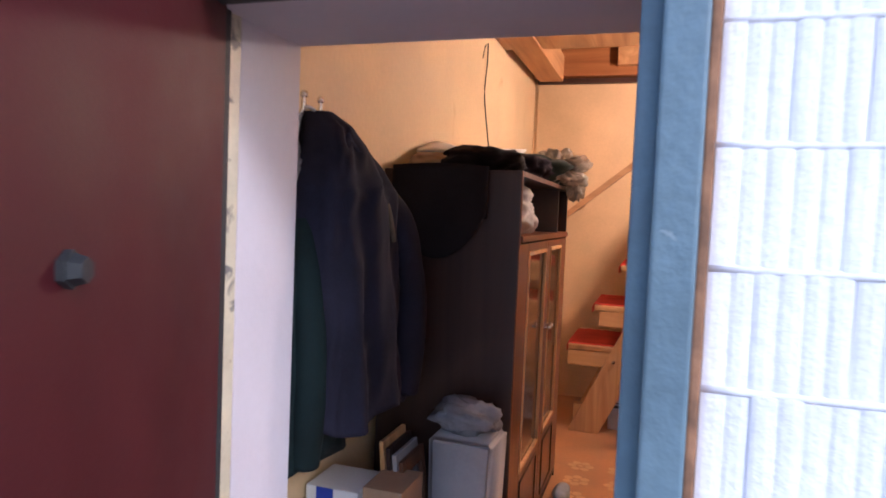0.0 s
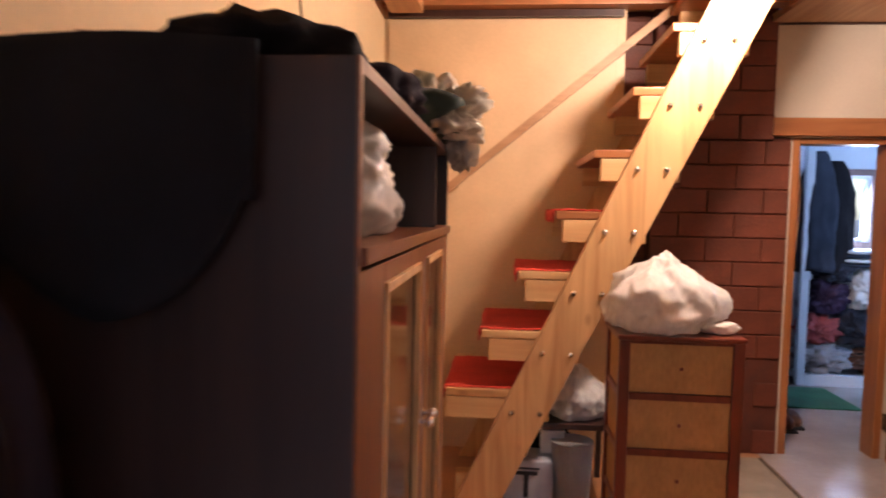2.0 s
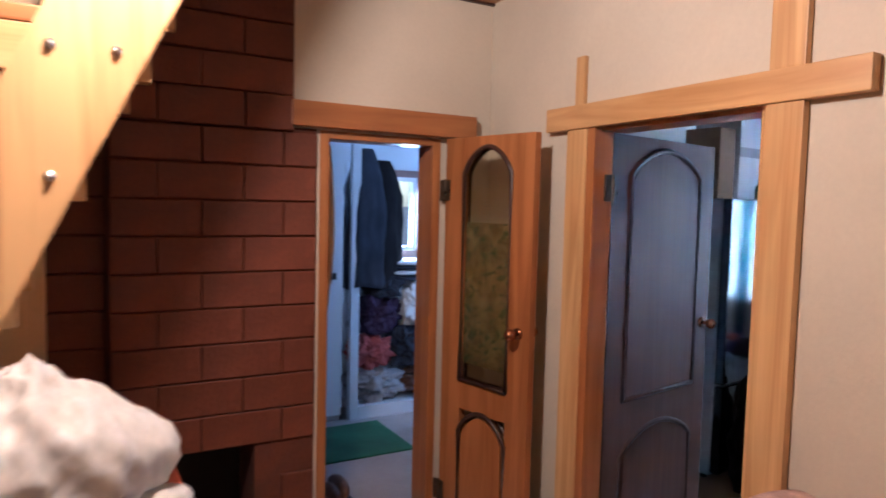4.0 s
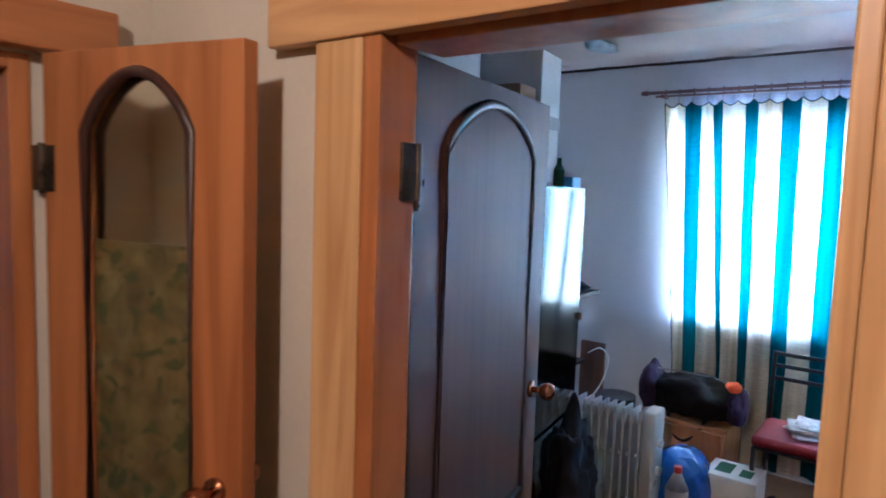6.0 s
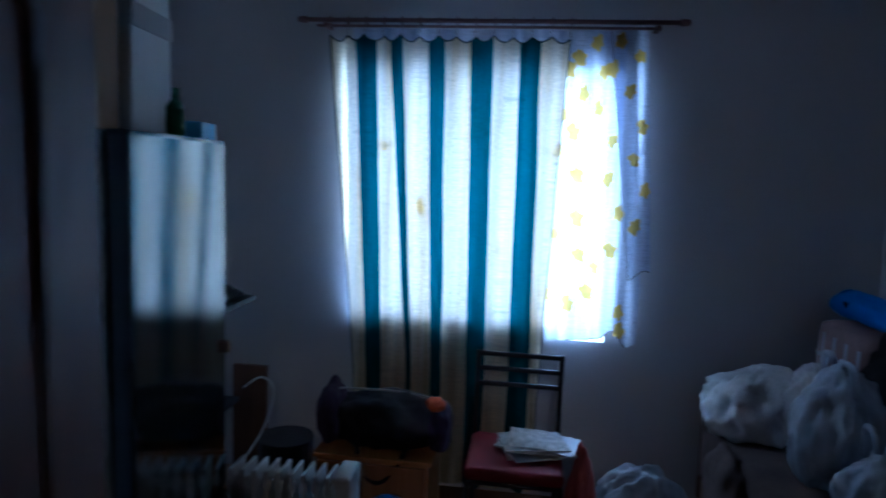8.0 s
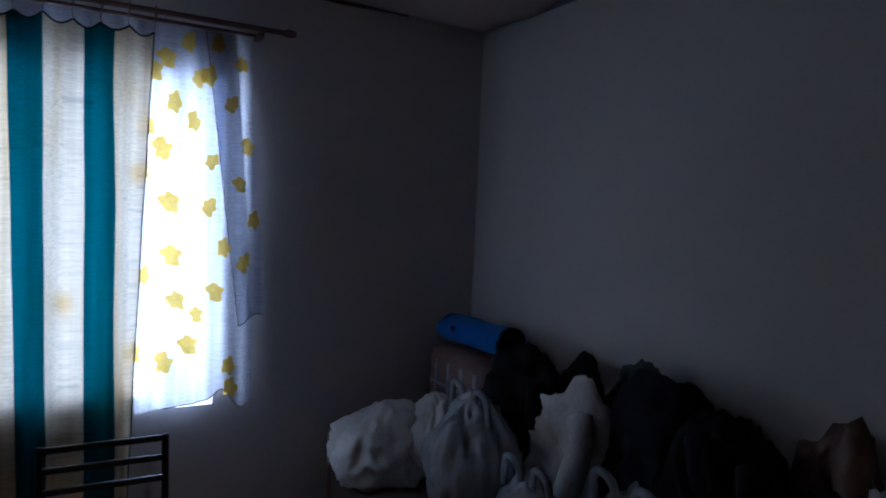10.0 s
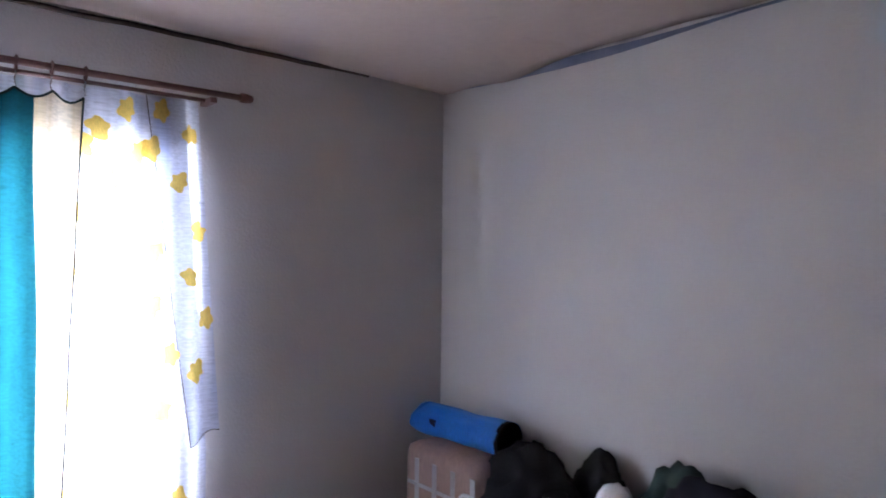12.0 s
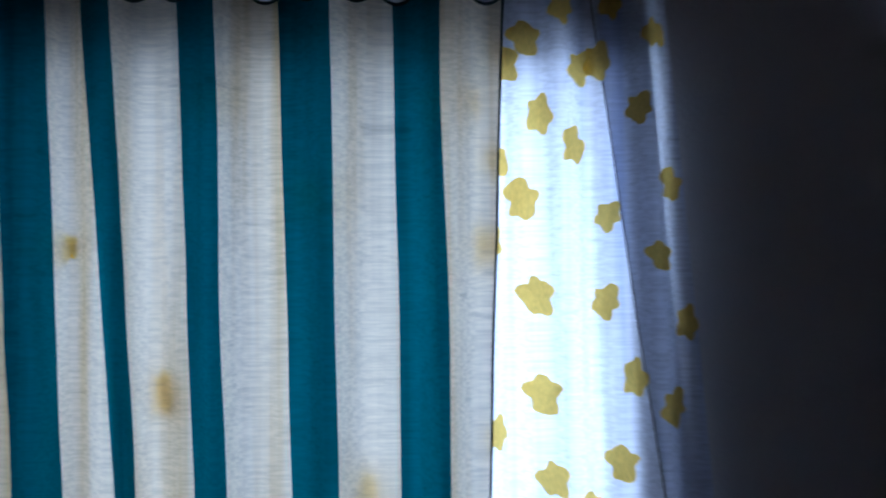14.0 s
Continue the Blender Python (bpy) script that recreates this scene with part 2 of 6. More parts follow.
for film_name in ("white_bag", "milky_bag", "grey_film"):
    crumple(film_name, 9.0, 0.42)
cloth("white_linen", (0.72, 0.71, 0.70), 0.9, 0.08, 140.0)
cloth("grey_linen", (0.38, 0.38, 0.40), 0.9, 0.15, 140.0)
cloth("blue_roll", (0.012, 0.16, 0.52), 0.55, 0.15, 110.0)
cloth("blue_print", (0.01, 0.05, 0.45), 0.4, 0.1)
cloth("plaid_brown", (0.26, 0.17, 0.15), 0.7, 0.2, 80.0)
cloth("dark_green", (0.035, 0.055, 0.050), 0.9, 0.3)
cloth("purple_bag", (0.040, 0.022, 0.055), 0.7, 0.3)
cloth("orange_cloth", (0.70, 0.13, 0.04), 0.7, 0.15)
cloth("teal_cloth", (0.03, 0.20, 0.30), 0.85, 0.2)
mat("chrome", (0.75, 0.75, 0.75), 0.18, 1.0, var=0.05)
mat("brass", (0.75, 0.52, 0.22), 0.25, 1.0, var=0.1)
mat("black_metal", (0.012, 0.012, 0.016), 0.38, 0.2, var=0.2)
mat("bronze_knob", (0.36, 0.14, 0.06), 0.22, 0.9, var=0.15)
mat("hinge_metal", (0.11, 0.085, 0.06), 0.35, 0.8, var=0.25, scale=20)
mat("fridge_steel", (0.14, 0.165, 0.19), 0.02, 0.9, var=0.03, scale=2, relief=0.01)
mat("fridge_side", (0.45, 0.47, 0.50), 0.4, 0.2, var=0.06)
mat("white_paint", (0.74, 0.74, 0.73), 0.5, var=0.05, scale=5, fine=50, relief=0.08)
mat("heater_enamel", (0.42, 0.43, 0.43), 0.35, var=0.06, scale=8, relief=0.03)
mat("cardboard", (0.34, 0.22, 0.13), 0.85, var=0.15, scale=6, relief=0.12)
mat("grey_board", (0.36, 0.35, 0.35), 0.7, var=0.12, scale=6)
mat("white_card", (0.72, 0.72, 0.70), 0.7, var=0.06)
mat("blue_card", (0.02, 0.05, 0.33), 0.5, var=0.1)
mat("blue_plastic", (0.03, 0.12, 0.50), 0.3, var=0.1)
mat("light_blue_plastic", (0.13, 0.42, 0.75), 0.4, var=0.1)
mat("green_glass", (0.03, 0.12, 0.05), 0.12, var=0.1)
mat("red_plastic", (0.55, 0.03, 0.03), 0.35, var=0.1)
mat("rubber", (0.02, 0.02, 0.02), 0.8)
mat("pale_print", (0.55, 0.52, 0.50), 0.6, var=0.35, scale=30, fine=90)
mat("tin_paint", (0.52, 0.55, 0.62), 0.4, var=0.12, scale=8)
mat("rod_wood", (0.20, 0.10, 0.09), 0.42, var=0.2, scale=12)
mat("snow_light", (0.8, 0.8, 0.82), 0.9, var=0.05)
glass("clear_glass")
glass("door_glass", (0.95, 0.92, 0.78), 0.12)
glass("bottle_plastic", (0.8, 0.9, 1.0), 0.1)
glow("bulb_glow", (1.0, 0.66, 0.32), 30.0)

mat("cabinet_glass", (0.085, 0.040, 0.018), 0.07, var=0.15, scale=3, relief=0.01)
cloth("shiny_film", (0.68, 0.64, 0.56), 0.12, 0.25, 20.0, 0.25, 12.0)
cloth("blue_sheen", (0.03, 0.11, 0.38), 0.16, 0.3, 20.0)
cloth("cream_linen", (0.60, 0.50, 0.33), 0.9, 0.12, 90.0)
crumple("shiny_film", 14.0, 0.6)
crumple("blue_sheen", 11.0, 0.5)
cloth("brown_cover", (0.075, 0.050, 0.042), 0.95, 0.3, 90.0)
mat("blue_white", (0.68, 0.71, 0.76), 0.6, var=0.05, scale=2)

# ---- building blocks ----


def part(name, bm, material, parent=None, label="", smooth=False):
    """Links a bmesh, given in world metres, as one mesh object under a thing or a part."""
    me = bpy.data.meshes.new(name)
    if parent is not None:
        base = parent
        while base.parent:
            base = base.parent
        bm.transform(base.matrix_basis.inverted())
    bmesh.ops.recalc_face_normals(bm, faces=bm.faces)
    if smooth:
        for f in bm.faces:
            f.smooth = True
    bm.to_mesh(me)
    bm.free()
    for m in material if isinstance(material, (list, tuple)) else [material]:
        me.materials.append(MATS[m])
    ob = new(name, me)
    ob.parent = parent
    if label:
        ob["label"] = label
    return ob


def thing(name, label, category, at, turn=0.0, group=""):
    ob = new(name)
    ob.empty_display_size = 0.1
    ob.matrix_basis = pose(*at, 0, 0, turn)
    return tagged(ob, label, category, group)


def structure(name, bm, material, label, category, smooth=False):
    return tagged(part(name, bm, material, None, "", smooth), label, category, "", "structure")


def box(bm, x0, x1, y0, y1, z0, z1, bevel=0.0, m=None):
    r = bmesh.ops.create_cube(bm, size=1.0)
    t = Matrix.Translation(((x0 + x1) / 2, (y0 + y1) / 2, (z0 + z1) / 2)) @ Matrix.Diagonal((x1 - x0, y1 - y0, z1 - z0, 1))
    bmesh.ops.transform(bm, matrix=t if m is None else m @ t, verts=r["verts"])
    if bevel:
        bmesh.ops.bevel(bm, geom=list({e for v in r["verts"] for e in v.link_edges}), offset=bevel, segments=2, affect="EDGES", profile=0.6)
    return bm


def boxes(*rows, bevel=0.0, m=None):
    bm = bmesh.new()
    for r in rows:
        box(bm, *r, bevel=bevel, m=m)
    return bm


def cyl(bm, p, q, r, r2=None, n=16):
    p, q = Vector(p), Vector(q)
    d = q - p
    m = Matrix.Translation((p + q) / 2) @ d.to_track_quat("Z", "Y").to_matrix().to_4x4()
    bmesh.ops.create_cone(bm, cap_ends=True, segments=n, radius1=r, radius2=r if r2 is None else r2, depth=d.length, matrix=m)
    return bm


def ball(bm, c, r, n=12, squash=1.0):
    bmesh.ops.create_uvsphere(bm, u_segments=n, v_segments=n // 2 + 2, radius=r, matrix=Matrix.Translation(c) @ Matrix.Diagonal((1, 1, squash, 1)))
    return bm


def tube(bm, pts, r, n=8):
    pts = [Vector(p) for p in pts]
    rings = []
    for i, p in enumerate(pts):
        d = (pts[min(i + 1, len(pts) - 1)] - pts[max(i - 1, 0)]).normalized()
        q = d.to_track_quat("Z", "Y")
        rings.append([bm.verts.new(p + q @ Vector((math.cos(a) * r, math.sin(a) * r, 0))) for a in (2 * math.pi * k / n for k in range(n))])
    for a, b in zip(rings, rings[1:]):
        for k in range(n):
            bm.faces.new((a[k], a[(k + 1) % n], b[(k + 1) % n], b[k]))
    bm.faces.new(rings[0][::-1])
    bm.faces.new(rings[-1])
    return bm


def curve_pts(pts, n=8):
    """A smooth line through the points."""
    pts = [Vector(p) for p in pts]
    out = []
    for i in range(len(pts) - 1):
        a, b, c, d = pts[max(i - 1, 0)], pts[i], pts[i + 1], pts[min(i + 2, len(pts) - 1)]
        for k in range(n):
            t = k / n
            out.append(0.5 * ((2 * b) + (c - a) * t + (2 * a - 5 * b + 4 * c - d) * t * t + (3 * b - a - 3 * c + d) * t ** 3))
    return out + [pts[-1]]


def sheet(bm, f, nu, nv, thick=0.0, mat_of=None):
    """A grid of f(u, v), u and v from 0 to 1, with thickness if given."""
    g = [[bm.verts.new(f(i / nu, j / nv)) for i in range(nu + 1)] for j in range(nv + 1)]
    faces = []
    for j in range(nv):
        for i in range(nu):
            fc = bm.faces.new((g[j][i], g[j][i + 1], g[j + 1][i + 1], g[j + 1][i]))
            if mat_of:
                fc.material_index = mat_of((i + 0.5) / nu, (j + 0.5) / nv)
            faces.append(fc)
    if thick:
        bmesh.ops.recalc_face_normals(bm, faces=faces)
        bmesh.ops.solidify(bm, geom=faces, thickness=thick)
    return bm


def lump(bm, c, size, seed=0, crease=0.16, freq=2.6, flat=True, sub=4, peak=0.0, lean=(0, 0)):
    """A soft creased body (bag, heap of cloth) about c, of full size, its base flat at the bottom; peak: gathers the top."""
    r = bmesh.ops.create_icosphere(bm, subdivisions=sub, radius=0.5)
    off = Vector((seed * 3.7, seed * 1.3, seed * 7.1))
    for v in r["verts"]:
        p = v.co.normalized()
        g = Vector((p.x * size[0], p.y * size[1], p.z * size[2])) * (1.0 / max(size))
        n1 = noise.noise(p * freq * 0.5 + off)
        n2 = abs(noise.noise(g * freq * 1.3 + off * 2))
        n3 = abs(noise.noise(g * freq * 3.1 + off * 3))
        k = 1.0 + crease * (n1 * 0.9 - n2 * 1.0 - n3 * 0.35)
        q = p * 0.5 * k
        h = max(0.0, q.z * 2)
        if peak:
            s = 1.0 - peak * h ** 0.8
            q.x, q.y = q.x * s, q.y * s
            q.z *= 1 + 0.25 * peak * h
        q.x += lean[0] * h
        q.y += lean[1] * h
        if flat:
            q.z = max(q.z, -0.36 + 0.02 * n2)
        v.co = Vector((q.x * size[0], q.y * size[1], (q.z + (0.36 if flat else 0.5)) / (0.86 if flat else 1.0) * size[2])) + Vector(c)
    return bm


def film_bag(bm, c, size, seed=0, neck=0.35, sub=5):
    """A filled plastic bag: sharp creases that run up to a gathered, pointed top; flat base at c."""
    r = bmesh.ops.create_icosphere(bm, subdivisions=sub, radius=1.0)
    off = Vector((seed * 2.3, seed * 5.1, seed * 1.7))
    for v in r["verts"]:
        p = v.co.normalized()
        q = Vector((p.x, p.y, p.z * 0.55))
        k = 1.0 + 0.20 * noise.noise(p * 1.2 + off)
        for f, amp in ((1.7, 0.24), (3.1, 0.16), (5.8, 0.085), (10.0, 0.04)):
            k += amp * (0.45 - 1.6 * abs(noise.noise(q * f + off * f)))
        h = max(0.0, p.z)
        s = 1.0 - neck * h ** 1.3
        z = p.z * (0.86 + 0.5 * (k - 1)) + 0.16 * h * h * noise.noise((p.x * 3 + seed, p.y * 3, 1.0))
        z = max(z, -0.62 + 0.03 * noise.noise(p * 4 + off))
        v.co = Vector((p.x * k * s * size[0] * 0.52, p.y * k * s * size[1] * 0.52, (z + 0.62) / 1.5 * size[2])) + Vector(c)
    return bm


def prism(bm, outline, axis, a, b):
    """Extrudes a closed 2D outline along an axis from a to b; the outline's two numbers are the other two axes in order."""
    def at(p, t):
        return Vector((t, *p)) if axis == 0 else Vector((p[0], t, p[1])) if axis == 1 else Vector((*p, t))
    lo, hi = [bm.verts.new(at(p, a)) for p in outline], [bm.verts.new(at(p, b)) for p in outline]
    bm.faces.new(lo[::-1])
    bm.faces.new(hi)
    for i in range(len(lo)):
        j = (i + 1) % len(lo)
        bm.faces.new((lo[i], lo[j], hi[j], hi[i]))
    return bm


def single(name, bm, material, label, category, group="", smooth=False):
    return tagged(part(name, bm, material, None, "", smooth), label, category, group)

# ---- the shell of the house ----
XL, XE, XR = -0.76, 2.69, 2.83          # hall: west wall, east wall (hall face), east wall (room face)
YIN, YB, YD = 2.49, 6.72, 6.88          # entry wall inside, stair wall, far door's wall
XW, YS, YN = 6.28, 4.08, 7.72           # room: window wall, south wall, north wall
CEIL = 2.70

structure("ground", boxes((-400, 400, -400, 400, -0.52, -0.12)), "dirt", "bare earth ground around the house", "ground")
structure("doorstep", boxes((-2.2, 3.0, -0.8, 2.0, -0.12, -0.02), bevel=0.01), "concrete", "grey concrete step before the entrance", "step")
structure("floor_hall", boxes((XL, XE + 0.14, 2.0, YD, -0.12, 0.0)), "lino", "orange-brown patterned linoleum hall floor", "floor")
structure("floor_room", boxes((XR, 6.6, YS - 0.1, YN + 0.1, -0.12, 0.0)), "brown_floor", "dark brown painted room floor", "floor")

# outer wall with the entrance: core, inner plaster
structure("wall_entry", boxes((-3.0, -0.62, 2.04, YIN, -0.12, 2.95), (0.365, 6.62, 2.04, YIN, -0.12, 2.95), (-0.62, 0.365, 2.04, YIN, 1.99, 2.95)),
          "cream_wall", "thick masonry entrance wall, plastered inside", "wall")
structure("jamb_plaster_left", boxes((-0.62, -0.60, 2.235, YIN + 0.004, 0, 1.985)), "jamb_plaster", "white plastered door reveal", "door reveal")
structure("jamb_plaster_right", boxes((0.345, 0.365, 2.13, YIN + 0.004, 0, 1.985)), "jamb_plaster", "white plastered door reveal", "door reveal")
structure("jamb_plaster_top", boxes((-0.60, 0.345, 2.13, YIN + 0.004, 1.965, 1.99)), "jamb_plaster", "white plastered door reveal", "door reveal")
structure("wall_west", boxes((XL - 0.3, XL, YIN, 7.4, -0.12, 5.2)), "hall_wallpaper", "beige papered west wall with stains", "wall")
structure("wall_stair", boxes((XL, 0.72, YB, 6.95, 0, 5.2)), "plywood", "plain plaster wall behind the stairs", "wall")
structure("plywood_sheet", boxes((XL + 0.03, 0.665, YB - 0.016, YB - 0.001, 0.0, 2.68), bevel=0.002), "plywood", "smooth pale plywood sheet on the stair wall", "wall panel")
structure("wall_door", boxes((1.60, 1.785, YD, 7.02, 0, 2.72), (2.405, XR, YD, 7.02, 0, 2.72), (1.785, 2.405, YD, 7.02, 2.0, 2.72)),
          "cream_wall", "cream papered wall around the inner door", "wall")
structure("wall_east", boxes((XE, XR, YIN, 5.30, 0, 2.95), (XE, XR, 6.08, YD - 0.002, 0, 2.95), (XE, XR, 5.30, 6.08, 2.02, 2.95)),
          "cream_wall", "cream papered wall between hall and room", "wall")
structure("wall_window", boxes((XW, 6.62, YS - 0.3, 5.34, -0.12, 2.95), (XW, 6.62, 6.66, 8.2, -0.12, 2.95), (XW, 6.62, 5.34, 6.66, -0.12, 0.85), (XW, 6.62, 5.34, 6.66, 2.17, 2.95)),
          "grey_wallpaper", "light grey papered wall with the window", "wall")
structure("wall_south", boxes((XR, XW, YS - 0.3, YS, 0, 2.95)), "grey_wallpaper", "light grey papered wall by the bed", "wall")
structure("wall_north", boxes((XR, XW, YN, YN + 0.1, 0, 2.95)), "grey_wallpaper", "light grey papered wall behind the fridge", "wall")
structure("room_side_paper", boxes((XR, XR + 0.006, YS, 5.22, 0, 2.8), (XR, XR + 0.006, 6.16, YN, 0, 2.8), (XR, XR + 0.006, 5.22, 6.16, 2.06, 2.8)),
          "grey_wallpaper", "light grey paper on the room side of the partition", "wallpaper")

# hall ceiling with the stair hatch
structure("ceiling_hall", boxes((XL, XE, YIN, 5.52, CEIL, CEIL + 0.05), (1.62, XE, 5.52, YD + 0.1, CEIL, CEIL + 0.05), (0.6, 1.62, 6.74, YD + 0.9, CEIL + 0.1, CEIL + 0.15)),
          "ceiling_wood", "pale brown board ceiling with a stair hatch", "ceiling")
# The shaded gap at the hall ceiling's edge, drawn as a dark strip.
structure("ceiling_seam", boxes((1.63, XE, YD - 0.02, YD - 0.001, CEIL - 0.012, CEIL - 0.001)), "dark_groove", "dark strip standing in for the shaded gap along the ceiling edge", "trim")
structure("attic_shell", boxes((-0.60, -0.55, 5.45, 6.72, 2.95, 4.7), (1.95, 2.0, 5.45, 6.74, 2.75, 4.7), (-0.6, 2.0, 5.42, 5.47, 2.75, 4.7), (0.72, 2.0, 6.95, 7.0, 2.85, 4.7)),
          "ceiling_wood", "board walls of the loft above the stairs", "wall")
structure("ceiling_attic", boxes((-0.8, 2.1, 5.4, 7.1, 4.7, 4.8)), "white_paint", "whitish loft ceiling", "ceiling")
# Two unseen slabs added over the house to block skylight.
structure("roof", boxes((-3.1, 6.9, 1.7, 9.6, 5.2, 5.35)), "roofing", "unseen dark slab added as a roof over the house", "roof")
structure("roof_gable", boxes((2.2, 6.7, 1.9, 9.5, 2.96, 3.05)), "roofing", "unseen slab added above the ceilings to keep light out", "roof")

beam = thing("hatch_frame", "orange-brown timber frame round the stair hatch", "beam", (0, 6.0, 2.7))
part("joist", boxes((-0.70, -0.50, 4.85, 6.58, 2.688, 2.90), bevel=0.006), "joist_wood", beam)
part("joist", boxes((XL, 1.63, 6.58, 6.70, 2.735, 2.96), bevel=0.006), "orange_wood_x", beam)
part("block", boxes((-0.06, 0.42, 6.50, 6.578, 2.80, 2.945), bevel=0.008), "joist_wood", beam, "short pine offcut nailed to the frame")
# Dark strip below the beam: the gap's shade given as colour.
part("lath", boxes((XL + 0.03, 0.70, 6.66, 6.705, 2.688, 2.73), bevel=0.003), "dark_groove", beam, "dark strip standing in for the shaded gap under the beam")
part("joist", boxes((-0.50, 1.62, 5.50, 5.56, 2.705, 2.90), bevel=0.006), "joist_wood", beam)
part("joist", boxes((1.60, 1.66, 5.56, 6.58, 2.705, 2.90), bevel=0.006), "joist_wood", beam)

# room ceiling: sagging paper that stops short of the walls


def room_ceiling(u, v):
    x, y = XR + u * (XW - 0.035 - XR), YS + 0.02 + v * (YN - YS - 0.02)
    z = 2.618 + 0.007 * noise.noise((x * 1.3, y * 1.7, 2.0)) + 0.004 * noise.noise((x * 5, y * 5, 1.0))
    d = math.hypot(XW - x, y - YS)
    z -= 0.030 * max(0.0, 1 - d / 0.9) ** 1.5
    z -= 0.030 * math.exp(-((XW - 0.45 - x) / 0.16) ** 2) * (0.5 + 0.5 * math.sin(y * 2.1))
    return Vector((x, y, z))


structure("ceiling_room", sheet(bmesh.new(), room_ceiling, 60, 60, 0.004), "pink_paper", "sagging pinkish paper ceiling", "ceiling", True)
# Unseen slab, added so that the ceiling gap stays dark.
structure("ceiling_room_deck", boxes((XR, XW, YS, YN, 2.86, 2.95)), "roofing", "unseen dark slab added over the paper ceiling to keep light out", "ceiling")
structure("paper_strip", sheet(bmesh.new(), lambda u, v: Vector((XW - 0.01 - u * 2.0, YS + 0.004 + 0.012 * v, 2.612 - v * (0.012 + 0.030 * math.sin(u * 4.4) ** 2) - 0.004 * math.sin(u * 14))), 40, 2, 0.002),
          "slate_paper", "loose slate-blue paper strip under the ceiling", "trim")
single("ceiling_patch", lump(bmesh.new(), (5.45, 6.92, 2.555), (0.42, 0.16, 0.06), 3, 0.3, 4, False, 3), "milky_bag", "crumpled pale plastic patch under the ceiling", "plastic sheet", "", True)

# window
win = tagged(thing("window_1", "white framed window behind the curtains", "window", (6.5, 6.0, 0.85)), kind="structure")
part("window_frame", boxes((6.46, 6.53, 5.34, 5.39, 0.85, 2.17), (6.46, 6.53, 6.61, 6.66, 0.85, 2.17), (6.46, 6.53, 5.39, 6.61, 0.85, 0.91), (6.46, 6.53, 5.39, 6.61, 2.11, 2.17), (6.46, 6.53, 6.01, 6.07, 0.93, 2.11), bevel=0.004), "white_paint", win)
for y0, y1 in ((5.48, 6.01), (6.07, 6.61)):
    g = part("pane", boxes((6.49, 6.496, y0, y1, 0.93, 2.11)), "clear_glass", win)
    g.visible_shadow = False
# Hidden sill, raised and greyed to stop light below the net hem.
part("window_sill", boxes((6.228, 6.46, 5.64, 6.64, 0.851, 0.930), bevel=0.006), "grey_board", win)

# ---- entrance ----
frame_1 = tagged(thing("door_frame_1", "chipped blue-painted steel door frame", "door frame", (-0.1, 2.05, 0)), kind="structure")
part("frame_post", boxes((0.285, 0.345, 1.985, 2.12, -0.02, 2.02), (0.318, 0.385, 1.955, 1.99, -0.02, 2.02), bevel=0.006), "blue_paint", frame_1)
part("frame_post", boxes((-0.62, -0.592, 2.15, 2.185, -0.02, 2.0), bevel=0.003), "dark_steel", frame_1)
part("strike_strip", boxes((-0.618, -0.60, 2.186, 2.234, -0.02, 1.97), bevel=0.003), "cream_steel", frame_1, "cream steel strip with worn paint")
part("frame_head", boxes((-0.62, 0.345, 1.975, 2.12, 1.955, 2.04), bevel=0.006), "dark_steel", frame_1, "dark grey scuffed frame head")
part("foam_seam", boxes((0.386, 0.402, 1.975, 2.035, -0.02, 2.02), bevel=0.004), "rusty_foam", frame_1, "rough brown seam of foam and mortar")
single("fastener", cyl(bmesh.new(), (-0.21, 1.968, 1.985), (-0.21, 1.976, 1.985), 0.006), "chrome", "small steel screw in the frame head", "screw")

door_1 = tagged(thing("door_1", "open dark red steel entrance door", "door", (-0.575, 2.145, 0), -72), kind="structure")
bm = boxes((0.0, 0.90, -0.055, 0.0, 0.02, 2.03), bevel=0.006)
bm.transform(door_1.matrix_basis)
part("leaf", bm, "red_steel", door_1)
bm = boxes((-0.012, 0.0, -0.05, -0.004, 0.02, 2.03), bevel=0.002)
bm.transform(door_1.matrix_basis)
part("edge_seal", bm, "rubber", door_1, "black rubber edge seal")
bm = cyl(bmesh.new(), (0.60, 0.0, 1.447), (0.60, 0.012, 1.447), 0.026, n=6)
cyl(bm, (0.60, 0.012, 1.447), (0.60, 0.030, 1.447), 0.022, 0.017, 6)
bm.transform(door_1.matrix_basis)
part("peephole_cover", bm, "dark_steel", door_1, "dark hexagonal peephole cover")

# Solid dark tube along the open ceiling edge; its colour stands in for shade.
gap = tagged(new("ceiling_gap_shade"), "dark uneven strip standing in for the shaded gap between ceiling and window wall", "crack", "", "structure")
bm = bmesh.new()
tube(bm, [(XW - 0.002, 4.5 + 0.08 * k, 2.612 + 0.008 * noise.noise((k * 0.4, 3, 0))) for k in range(41)], 0.010, 6)
part("crack", bm, "dark_groove", gap, "", True)

# ---- hall: doorways and their doors ----
beam_1 = thing("door_head_beam", "orange-brown plank across the inner doorway", "beam", (2.1, 6.84, 2.0))
part("plank", boxes((1.64, 2.575, 6.815, 6.879, 2.008, 2.118), bevel=0.006), "orange_wood_x", beam_1)
frame_2 = tagged(thing("door_frame_2", "orange-brown wooden door frame", "door frame", (2.1, 6.95, 0)), kind="structure")
part("frame_post", boxes((1.786, 1.83, 6.875, 7.03, 0, 2.0), bevel=0.004), "orange_wood", frame_2)
part("frame_post", boxes((2.36, 2.404, 6.875, 7.03, 0, 2.0), bevel=0.004), "orange_wood", frame_2)
part("frame_head", boxes((1.83, 2.36, 6.875, 7.03, 1.965, 1.999), bevel=0.004), "orange_wood_x", frame_2)


